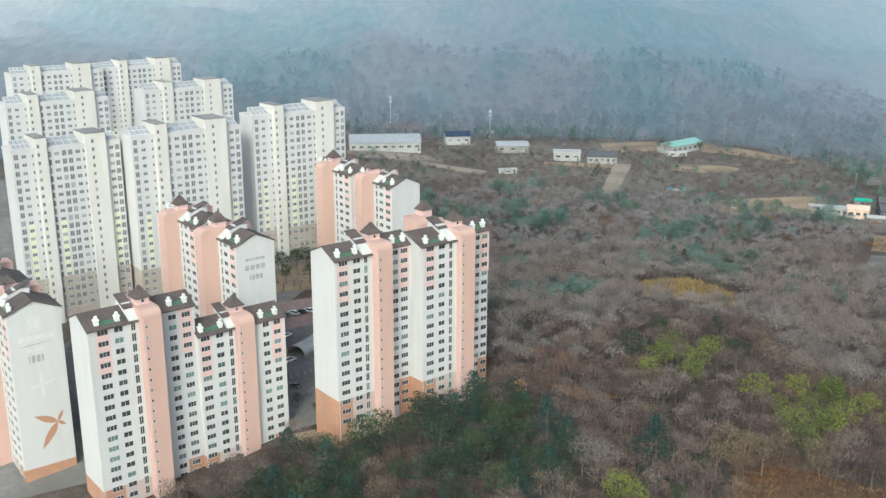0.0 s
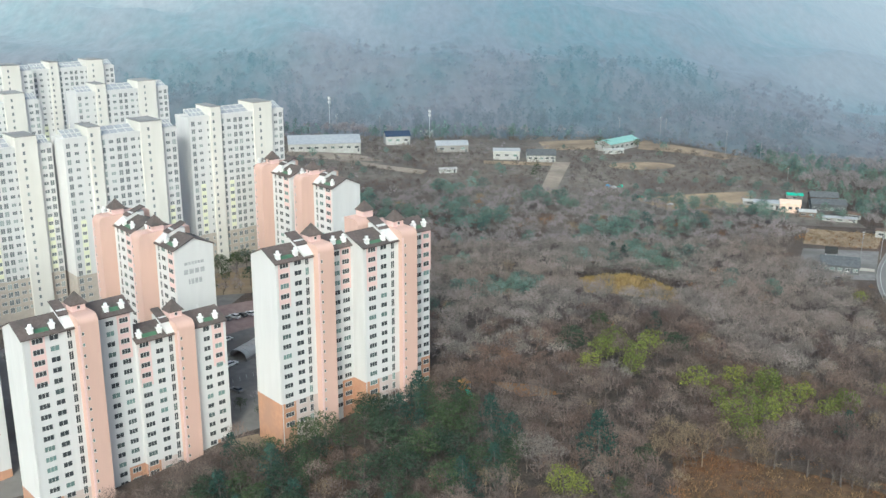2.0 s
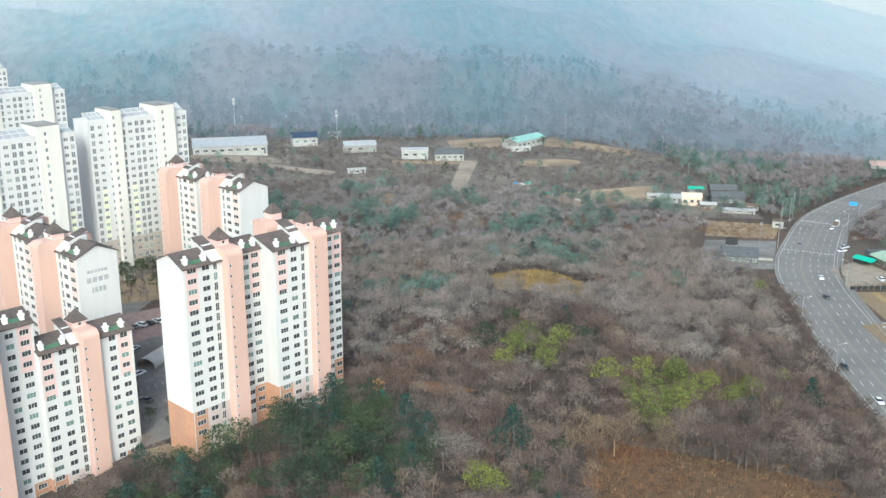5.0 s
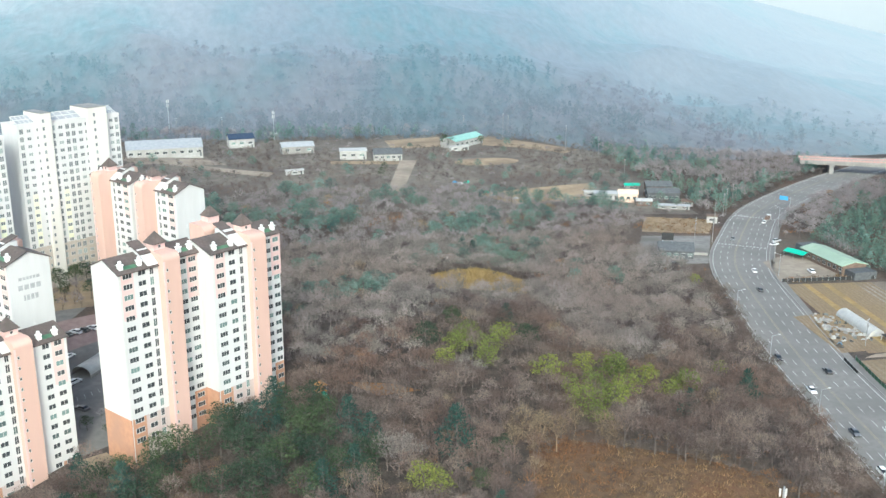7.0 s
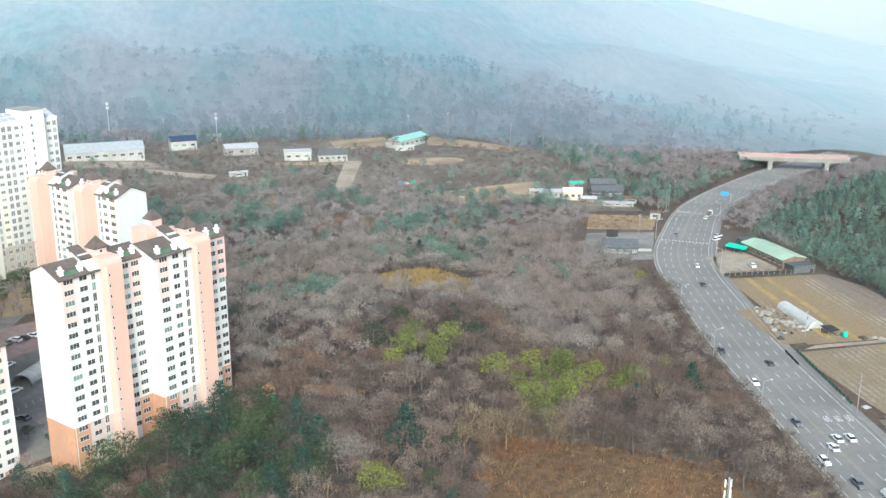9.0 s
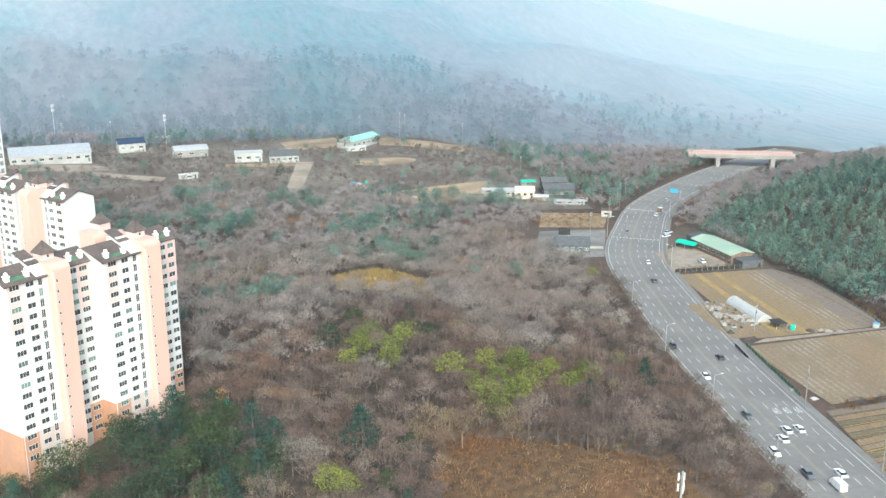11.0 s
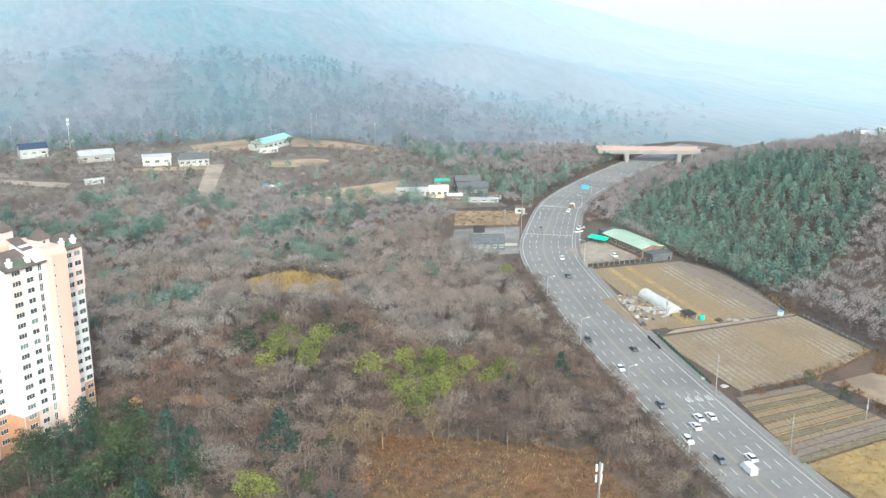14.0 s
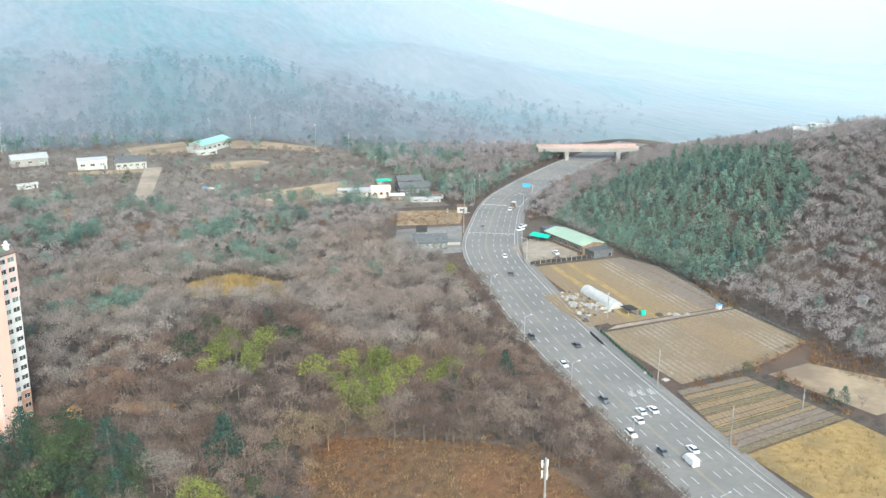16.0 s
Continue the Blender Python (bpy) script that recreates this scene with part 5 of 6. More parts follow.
plant_wood("hill_foot_brush", thicket([(256, 262), (264, 262), (272, 320), (268, 345), (261, 342), (265.5, 315), (263.5, 290)], 2.7, lambda x, y, u: ("scrub", 0.75) if u < 0.75 else ("far", 0.4) if u < 0.9 else ("rust", 0.4)), "brushwood along the foot of the hill")
plant_wood("strip_brush", thicket([(75, 361), (108, 349), (109, 352), (76, 364)], 2.4, lambda x, y, u: ("scrub", 1.15)), "brushwood behind the strip of golden grass")
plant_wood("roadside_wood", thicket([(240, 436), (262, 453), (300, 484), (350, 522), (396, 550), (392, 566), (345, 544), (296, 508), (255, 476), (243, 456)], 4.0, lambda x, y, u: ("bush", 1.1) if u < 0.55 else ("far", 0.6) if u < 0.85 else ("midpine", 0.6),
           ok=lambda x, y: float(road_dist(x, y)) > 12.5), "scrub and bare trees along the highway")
plant_wood("hamlet_trees", thicket([(186, 500), (242, 492), (246, 470), (240, 458), (206, 466), (188, 476)], 5.5, lambda x, y, u: ("bush", 0.9) if u < 0.35 else ("far", 0.5) if u < 0.55 else ("midpine", 0.55) if u < 0.7 else (None, 1)), "small trees and bushes between the houses")
plant_wood("tower_foot_brush", thicket([(-88, 208), (-78, 214), (-42, 244), (-34, 240), (-30, 226), (-60, 200), (-90, 190)], 3.6, lambda x, y, u: ("scrub", 1.1) if u < 0.5 else ("oak", 0.55) if u < 0.8 else ("pine", 0.5) if u < 0.9 else (None, 1)), "brush and small trees at the tower's foot")
# woods on the mountain's foot, with the haze painted into their glow
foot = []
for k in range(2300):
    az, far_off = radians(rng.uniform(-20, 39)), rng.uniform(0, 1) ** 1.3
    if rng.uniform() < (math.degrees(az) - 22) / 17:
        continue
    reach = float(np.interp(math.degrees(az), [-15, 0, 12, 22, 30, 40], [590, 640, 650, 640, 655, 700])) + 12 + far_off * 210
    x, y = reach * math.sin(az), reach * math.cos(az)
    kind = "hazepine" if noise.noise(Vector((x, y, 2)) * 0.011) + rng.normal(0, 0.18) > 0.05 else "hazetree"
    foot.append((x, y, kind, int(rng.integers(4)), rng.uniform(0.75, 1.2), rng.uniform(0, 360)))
plant_wood("mountain_wood", foot, "winter woods with painted haze on the mountain's foot", level=lambda xs, ys: [slope_z(x, y) for x, y in zip(xs, ys)])
plant_wood("verge_brush", thicket([(136, 140), (150, 140), (158, 190), (164, 226), (174, 268), (186, 316), (196, 345), (188, 348), (178, 318), (166, 272), (154, 226), (146, 190)], 2.6, lambda x, y, u: ("bush", 1.0) if u < 0.8 else ("rust", 0.5) if u < 0.86 else ("far", 0.45),
           ok=lambda x, y: float(road_dist(x, y)) > 13.2), "brush on the highway's verge")
# weeds and dead grass
plant_wood("clearing_grass", thicket([(72, 221), (121, 188), (134, 130), (51, 130)], 1.7, lambda x, y, u: ("tuft", 1.15) if u < 0.85 else ("straw", 0.25) if u < 0.87 else (None, 1)), "dead grass and weeds in the clearing")
plant_wood("golden_grass", thicket([(178, 171), (219, 174), (220, 130), (176, 130)], 1.9, lambda x, y, u: ("goldtuft", 1.0) if u < 0.75 else (None, 1)), "tall golden grass")
plant_wood("strip_grass", thicket([(76, 362), (108, 349), (106, 333), (75, 345)], 1.6, lambda x, y, u: ("goldtuft", 2.0)), "tall golden grass in the wood")
plant_wood("roadside_grass", thicket([(206, 452), (238, 440), (223, 416), (193, 426)], 2.0, lambda x, y, u: ("paletuft", 1.2) if u < 0.7 else ("tuft", 1.3)), "tall dry grass by the highway")
for edge in ([(189, 213), (217, 215), (255, 225), (258, 221), (217, 210), (189, 209)], [(219, 176), (222, 209), (228, 207), (223, 174)], [(217, 341), (257, 338), (257, 343), (217, 346)], [(255, 262), (263, 291), (266, 291), (260, 262)],
             [(186, 270), (192, 262), (184, 222), (179, 214), (177, 216), (183, 250)], [(240, 210), (256, 224), (262, 200), (246, 180)], [(176, 171), (180, 213), (184, 213), (179, 171)]):
    plant_wood("field_edge_scrub", thicket(edge, 2.2, lambda x, y, u: ("tuft", 1.4) if u < 0.6 else ("scrub", 0.45) if u < 0.85 else ("rust", 0.4), ok=lambda x, y: float(road_dist(x, y)) > 14.8), "rank grass and low scrub along a field's edge")

# brushwood under the near trees and low growth before the roadside restaurant
plant_wood("underwood", thicket([(-60, 196), (-25, 232), (18, 264), (50, 262), (120, 262), (158, 250), (150, 170), (130, 130), (-60, 150)], 6.2,
           lambda x, y, u: ("scrub", 1.0) if u < 0.55 else ("rust", 0.6) if u < 0.63 else (None, 1), ok=lambda x, y: not any(inside(x, y, c) for c in CLEAR) and float(road_dist(x, y)) > 13.4), "brushwood under the trees")
plant_wood("restaurant_scrub", thicket([(160, 350), (182, 334), (198, 356), (176, 372)], 3.4, lambda x, y, u: ("scrub", 0.5) if u < 0.6 else ("rust", 0.5) if u < 0.75 else (None, 1),
           ok=lambda x, y: float(road_dist(x, y)) > 15), "low scrub before the restaurant")
# trees of the estate
plant_wood("estate_trees", thicket([(-78, 346), (-50, 352), (-42, 364), (-62, 390), (-84, 364)], 5.0, lambda x, y, u: ("pine", 0.8) if u < 0.5 else ("far", 0.7)), "trees between the apartment towers")
plant_wood("estate_trees", thicket([(-150, 288), (-110, 310), (-72, 342), (-66, 334), (-105, 298), (-140, 272)], 5.5, lambda x, y, u: ("far", 0.65) if u < 0.6 else ("pine", 0.55) if u < 0.8 else (None, 1)), "small trees before the white towers")
plant_wood("estate_trees", thicket([(-62, 258), (-40, 256), (-30, 262), (-36, 272), (-56, 270)], 4.0, lambda x, y, u: ("far", 0.5) if u < 0.5 else ("pine", 0.45) if u < 0.75 else (None, 1)), "small trees beside the tower")
plant_wood("estate_trees", thicket([(-40, 292), (-26, 300), (-14, 320), (-24, 330), (-40, 310)], 4.6, lambda x, y, u: ("pine", 0.7) if u < 0.45 else ("far", 0.6) if u < 0.85 else (None, 1)), "trees beside the car park")
# trees that stand out
plant_wood("single", singles, "", near=lambda x, y: True)

# brush along the clearing's upper edge
plant_wood("clearing_brush", thicket([(66, 200), (72, 224), (94, 213), (122, 194), (136, 172), (135, 140), (130, 140), (129, 172), (118, 186), (104, 196), (90, 207), (78, 213)], 2.6,
           lambda x, y, u: ("scrub", 0.75) if u < 0.5 else ("rust", 0.55) if u < 0.8 else ("straw", 0.6)), "brush at the upper edge of the clearing")
plant_wood("bed_weeds", thicket([(188, 211), (214.5, 210), (218, 174), (177, 171.5)], 1.8, lambda x, y, u: ("tuft", 0.6) if u < 0.4 else ("goldtuft", 0.6) if u < 0.6 else (None, 1)), "weeds and dry stalks on the vegetable beds")
# ---- vehicles ----
def paint(name, c):
    m, nt, b = shade(name, 0.3)
    b.inputs["Coat Weight"].default_value = 0.5
    nt.links.new(mix(nt, noise_fac(nt, 0.8, 3.0), c, tuple(v * 0.92 for v in c)), b.inputs["Base Color"])
    return m


PAINTS = {"white": paint("white_car_paint", (0.78, 0.78, 0.77)), "black": paint("black_car_paint", (0.025, 0.027, 0.03)), "silver": paint("silver_car_paint", (0.45, 0.46, 0.47)), "grey": paint("dark_grey_car_paint", (0.12, 0.125, 0.13))}
WHEEL = Build()
WHEEL.tube((0, -0.11, 0), (0, 0.11, 0), 0.33, 0.33, 14)
WHEEL = WHEEL.mesh("wheel", M_TYRE)
RIM = Build()
RIM.tube((0, -0.118, 0), (0, 0.118, 0), 0.19, 0.19, 10)
RIM = RIM.mesh("rim", M_METAL)


def side_slab(b, prof, w_low, w_high, z_low, z_high):
    """A side view (x, z) swept across y, narrowing from w_low to w_high between the two heights."""
    n, c = len(b.v), len(prof)
    wid = [w_low + (w_high - w_low) * min(1, max(0, (z - z_low) / (z_high - z_low))) for x, z in prof]
    b.v += [(x, -w / 2, z) for (x, z), w in zip(prof, wid)] + [(x, w / 2, z) for (x, z), w in zip(prof, wid)]
    b.f += [tuple(n + i for i in range(c)), tuple(n + c + i for i in reversed(range(c)))]
    for i in range(c):
        j = (i + 1) % c
        b.f.append((n + j, n + i, n + c + i, n + c + j))
    b.k += [0] * (c + 2)


def add_wheels(t, xs, half, r=1.0):
    for x in xs:
        for y in (-half, half):
            w = part("wheel", WHEEL, None, t)
            w.matrix_basis = pose(x, y, 0.33 * r) @ Matrix.Diagonal((r, 1, r, 1))
            part("rim", RIM, None, w)


def car(colour, kind="sedan"):
    words = {"sedan": "saloon car on the asphalt", "suv": "tall estate car on the asphalt"}[kind]
    t = thing("car", Matrix(), colour + " " + words, "car", "cars")
    h = 0.18 if kind == "suv" else 0.0
    b = Build()
    side_slab(b, [(-2.25, 0.35), (2.2, 0.35), (2.28, 0.62 + h), (2.05, 0.78 + h), (1.05, 0.92 + h), (-1.5 - h * 2, 0.95 + h), (-2.2, 0.9 + h), (-2.3, 0.65)], 1.82, 1.7, 0.4, 1.0)
    part("body", b, PAINTS[colour], t)
    c = Build()
    back = -2.15 if kind == "suv" else -1.75
    side_slab(c, [(1.05, 0.92 + h), (0.35, 1.40 + h), (back + 0.55, 1.42 + h), (back, 0.94 + h)], 1.64, 1.25, 0.95 + h, 1.42 + h)
    part("window_band", c, M_CARGLASS, t, "dark tinted glass")
    r = Build()
    side_slab(r, [(0.38, 1.385 + h), (0.2, 1.45 + h), (back + 0.75, 1.47 + h), (back + 0.5, 1.405 + h)], 1.34, 1.2, 1.38 + h, 1.46 + h)
    part("roof", r, PAINTS[colour], t)
    for y in (-0.62, 0.62):
        part("headlight", boxed(2.12, 2.26, y - 0.2, y + 0.2, 0.6 + h * 0.6, 0.74 + h * 0.6), M_FRAME, t)
        part("tail_light", boxed(-2.3, -2.2, y - 0.2, y + 0.2, 0.68, 0.84), M_BRICKWALL, t)
    add_wheels(t, (-1.38, 1.4), 0.82)
    return t


def van(colour="white"):
    t = thing("van", Matrix(), "white high-roofed delivery van on the highway", "van", "cars")
    b = Build()
    side_slab(b, [(-2.7, 0.4), (2.6, 0.4), (2.7, 1.0), (2.3, 1.25), (1.6, 2.15), (1.2, 2.3), (-2.6, 2.3), (-2.75, 1.2)], 1.95, 1.75, 0.6, 2.3)
    part("body", b, PAINTS["white"], t)
    part("windscreen", boxed(1.62, 2.18, -0.75, 0.75, 1.3, 1.98, top=0.12), M_CARGLASS, t)
    add_wheels(t, (-1.7, 1.7), 0.88)
    return t


def truck():
    t = thing("truck", Matrix(), "flatbed truck loaded with brown bales", "truck", "cars")
    part("cab", boxed(1.6, 3.4, -1.1, 1.1, 0.6, 2.6, top=0.12), PAINTS["white"], t)
    part("windscreen", boxed(3.2, 3.44, -0.9, 0.9, 1.5, 2.3), M_CARGLASS, t)
    part("bed", boxed(-3.6, 1.5, -1.15, 1.15, 0.9, 1.2), M_METAL, t)
    for k in range(4):
        part("bale", boxed(-3.5 + k * 1.24, -2.36 + k * 1.24, -1.05, 1.05, 1.2, 2.5, top=0.06), M_BRICKWALL, t, "brown wrapped bale")
    add_wheels(t, (-2.6, -1.5, 2.5), 0.95, 1.3)
    return t


protos = {}


def park(key, x, y, z, heading):
    if key not in protos:
        protos[key] = van() if key == "van" else truck() if key == "truck" else car(*key.split())
        protos[key].matrix_world = pose(x, y, z, 0, 0, heading)
    else:
        copy_thing(protos[key], pose(x, y, z, 0, 0, heading))


def drive(key, x, y, away):
    """Sets a car on the highway in its lane, heading away from or towards the near end."""
    i = int(np.argmin(np.hypot(ROAD_LINE[:, 0] - x, ROAD_LINE[:, 1] - y)))
    h = on_road(arc[i], 0)[2]
    park(key, x, y, 0.11, math.degrees(h) + (0 if away else 180))


for key, x, y, away in (("black sedan", 172.1, 268.0, False), ("black sedan", 181.5, 254.6, True), ("white sedan", 168.3, 242.6, False), ("grey sedan", 164.0, 214.9, False),
                        ("white sedan", 172.6, 203.2, True), ("white sedan", 168.9, 203.8, True), ("white sedan", 164.6, 199.7, True), ("white suv", 157.5, 193.7, False),
                        ("grey suv", 158.2, 181.1, False), ("white sedan", 166.6, 179.2, True), ("van", 161.6, 174.2, True), ("white sedan", 213.4, 356.3, True),
                        ("black sedan", 202.5, 332.7, True), ("grey sedan", 228.9, 403.6, False), ("white sedan", 259.7, 429.0, True), ("truck", 264.0, 433.0, True)):
    drive(key, x, y, away)
for k, (key, x, y) in enumerate((("white sedan", -58, 326), ("grey sedan", -55.5, 327.5), ("white suv", -53, 329), ("black sedan", -50.5, 330.5), ("white sedan", -48, 332), ("white sedan", -45.5, 333.5),
                                 ("black suv", -43, 335))):
    park(key, x, y, drop(x, y) + 0.27, 142 + (k % 3) * 2)
for key, x, y, h in (("white sedan", -53, 311, 52), ("white suv", -49, 293, 50), ("grey sedan", -45, 276, 142), ("white suv", -126, 372, 60), ("silver sedan", -129, 380, 60), ("grey sedan", -131, 387, 60),
                     ("white sedan", 243, 391, 20), ("silver suv", 247, 396, 20), ("white suv", 236, 350, 80), ("grey sedan", 181, 385, 30), ("black sedan", 186, 372, 120)):
    park(key, x, y, drop(x, y) + 0.27, h)
bay = boxed(-0.06, 0.06, -2.4, 2.4, 0, 0.012).mesh("bay_line", M_MARK)
for k in range(8):
    x, y = -53.0 + 1.9 * k, 279.5 + 1.35 * k
    o = new("bay_line", bay)
    o.matrix_world = pose(x, y, drop(x, y) + 0.28, 0, 0, 52 - 90 + 52)
    tagged(o, "white painted parking bay line", "road marking", "parking bay lines", "structure")


# glazed vault over the ramp of the underground car park
ramp = thing("ramp_canopy", pose(-44.5, 303, drop(-44.5, 303), 0, 0, 62), "low vaulted canopy of pale panels over a car park ramp", "canopy")
for k in range(6):
    b = Build()
    arcs = [(3.4 * math.cos(a), 2.6 * math.sin(a) + 0.6) for a in np.linspace(0, math.pi, 11)]
    b.extrude_x(arcs + [(p * 0.97, q * 0.97) for p, q in arcs[::-1]], -6.6 + 2.2 * k, -4.52 + 2.2 * k)
    part("canopy_panel", b, M_FILM, ramp, "milky vaulted panel")
for y in (-3.4, 3.4):
    part("side_wall", boxed(-6.7, 6.7, y - 0.15, y + 0.15, -0.5, 0.7), M_CONCRETE, ramp)


# play tower in the wood's edge beside the apartment tower
play = thing("play_tower", pose(22.5, 262.5, drop(22.5, 262.5), 0, 0, 25), "small play tower with an orange roof and a green slide", "play tower")
b = Build()
b.box(-1.6, 1.6, -1.6, 1.6, 3.4, 4.6, top=1.45)
part("roof", b, M_ORANGEPAINT, play, "orange pyramid roof")
part("deck", boxed(-1.4, 1.4, -1.4, 1.4, 1.5, 1.7), M_ORANGEPAINT, play)
for x in (-1.3, 1.3):
    for y in (-1.3, 1.3):
        b = Build()
        b.tube((x, y, -0.3), (x, y, 3.45), 0.09, 0.09, 8)
        part("post", b, M_METAL, play)
b = Build()
b.extrude_x([(-1.4, 1.7), (-4.6, 0.3), (-4.6, 0.15), (-1.4, 1.5)], -0.5, 0.5)
part("slide", b, M_TEAL, play, "green slide")


# ---- houses, halls and sheds ----
def house(name, place, w, d, h, rise, wall, roof, label, wins=3, category="house", flat=False, over=0.5, door=True):
    """Walls w by d, a ridged or flat roof, windows on the long front, a door."""
    t = thing(name, place, label, category)
    b = Build()
    b.box(-w / 2, w / 2, -d / 2, d / 2, -1.5, h)
    if not flat:
        b.extrude_x([(-d / 2, h), (d / 2, h), (0, h + rise)], -w / 2, w / 2)
        part("roof", gable_roof(-w / 2, w / 2, -d / 2, d / 2, h, rise, over), roof, t)
    else:
        part("roof", boxed(-w / 2 - 0.4, w / 2 + 0.4, -d / 2 - 0.4, d / 2 + 0.4, h, h + 0.45), roof, t)
    part("wall", b, wall, t)
    for i in range(wins):
        put_window(t, -w / 2 + w * (i + 0.5) / wins, -d / 2, h * 0.55, min(2.4, w / wins * 0.55), min(1.4, h * 0.32), 2)
    put_window(t, -w / 2, 0, h * 0.55, 1.4, 1.2, 2, turn=-90)
    if door:
        part("door", boxed(w / 2 - 1.9, w / 2 - 0.9, -d / 2 - 0.06, -d / 2 + 0.02, 0, 2.1), M_SLATE, t)
    return t


def site(x, y, turn, lift=0.0):
    return pose(x, y, drop(x, y) + lift, 0, 0, turn)


# roadside hall with the green roof
hall = house("restaurant_hall", site(251.0, 358.0, -88), 29, 11.0, 4.4, 1.2, M_BRICKWALL, M_MINT, "long brick roadside hall with a pale green metal roof", 8, "restaurant", over=0.9)
part("annex", boxed(14, 21, -4.5, 6.0, -1, 3.2), M_SLATE, hall, "dark grey panelled annex")
part("annex", boxed(-20.5, -14, -4.5, 5.0, -1, 4.8), M_SLATE, hall, "dark panelled entrance block")
for k in range(6):
    part("roof_seam", boxed(-14 + k * 5.6, -13.9 + k * 5.6, -6.1, 0, 3.9, 4.0), M_METAL, hall)
can = thing("canopy", site(242.5, 371.5, -65), "bright green tarpaulin canopy on steel posts", "canopy")
b = Build()
b.extrude_x([(-3.2, 2.6), (0, 3.5), (3.2, 2.6), (3.2, 2.7), (0, 3.6), (-3.2, 2.7)], -5, 5)
part("tarpaulin", b, M_TEAL, can)
for x in (-4.6, 0, 4.6):
    for y in (-2.9, 2.9):
        b = Build()
        b.tube((x, y, -0.3), (x, y, 2.75), 0.06, 0.06, 6)
        part("post", b, M_METAL, can)


def greenhouse(x, y, turn, length=29.0, r=2.9):
    t = thing("greenhouse", site(x, y, turn), "long white plastic-film tunnel greenhouse in the field", "greenhouse")
    prof = [(r * math.cos(a), r * math.sin(a)) for a in np.linspace(0, math.pi, 13)]
    b = Build()
    b.extrude_x([(p, q - 0.1) for p, q in prof], -length / 2, length / 2)
    part("film", b, M_FILM, t, "milky plastic film")
    for k in range(15):
        rib = Build()
        xk = -length / 2 + length * k / 14
        rib.extrude_x([(p * 1.03, q * 1.03 - 0.1) for p, q in prof] + [(p * 1.0, q * 1.0 - 0.1) for p, q in prof[::-1]], xk - 0.06, xk + 0.06)
        part("hoop", rib, M_METAL, t)
    part("door", boxed(length / 2 - 0.02, length / 2 + 0.06, -0.8, 0.8, 0, 2.0), M_METAL, t)
    return t


greenhouse(217.3, 290.0, -94.5, 22.0)
shed = thing("shed", site(217.5, 273.0, -94), "open shed with a black tarpaulin roof", "shed")
part("roof", boxed(-2.6, 2.6, -2.2, 2.2, 2.3, 2.5), M_TYRE, shed)
for x in (-2.4, 2.4):
    for y in (-2.0, 2.0):
        part("post", boxed(x - 0.08, x + 0.08, y - 0.08, y + 0.08, -0.2, 2.3), M_METAL, shed)
part("back_wall", boxed(-2.4, 2.4, 1.95, 2.0, 0, 2.2), M_FILM, shed)

house("restaurant", site(191.5, 386.0, -22), 15, 11, 3.6, 2.4, M_SLATE, M_SLATE, "dark slate-roofed roadside restaurant in a grey yard", 5, "restaurant")
sg = thing("signboard", site(191, 393.5, -22), "tilted black signboard with a white back edge", "sign")
part("board", boxed(-2.6, 2.6, -0.15, 0.15, 5.0, 8.2), M_TYRE, sg)
part("leg", boxed(-2.2, -1.9, -0.1, 0.1, -0.2, 5.0), M_METAL, sg)
part("leg", boxed(1.9, 2.2, -0.1, 0.1, -0.2, 5.0), M_METAL, sg)
wl = thing("garden_wall", site(202.3, 383.5, -22), "low white roadside wall", "wall")
part("wall", boxed(-3.2, 3.2, -0.15, 0.15, -0.4, 1.3), M_HOUSE, wl)
part("coping", boxed(-3.3, 3.3, -0.22, 0.22, 1.3, 1.4), M_CONCRETE, wl)

# hamlet by the highway
house("house", site(199, 488, -18), 13, 6, 3.4, 0.9, M_HOUSE, M_GREYROOF, "long low white house with a grey roof", 5)
house("house", site(209.5, 483, -18), 10, 8, 4.6, 1.4, M_PEACH, M_PEACH, "small peach-coloured house with tiled roof", 3)
house("house", site(215, 474, -18), 8, 5, 2.8, 0.7, M_BRICKWALL, M_FILM, "low brick house under a white roof", 2)
house("house", site(228.5, 481, -14), 17, 9, 5.2, 1.8, M_SLATE, M_SLATE, "large dark house with a black roof", 6)
house("house", site(229, 488, -14), 14, 7, 7.0, 2.0, M_BRICKWALL, M_SLATE, "tall dark house with brown walls", 5)
house("shed", site(228, 465, -20), 16, 3.6, 2.0, 0.4, M_HOUSE, M_GREYROOF, "row of low sheds with pale walls", 3, "shed")
house("shed", site(221, 505, -14), 8, 4, 2.6, 0.7, M_CONCRETE, M_TEAL, "small shed with a green roof", 1, "shed")
house("shed", site(192, 494, -14), 6, 4, 2.4, 0.5, M_HOUSE, M_FILM, "small white shed in the hamlet", 1, "shed")
house("shed", site(206, 492, 10), 5, 4, 2.8, 0.6, M_CONCRETE, M_SLATE, "small grey shed in the hamlet", 1, "shed")
house("shed", site(238, 470, -30), 6, 4, 2.6, 0.6, M_HOUSE, M_BRICKWALL, "small shed with a rusty roof", 1, "shed")
house("guard_house", site(235, 436, -30), 5, 4, 3.4, 0.5, M_HOUSE, M_BRICKWALL, "small white roadside booth with a red-brown band", 1, "booth", flat=True)

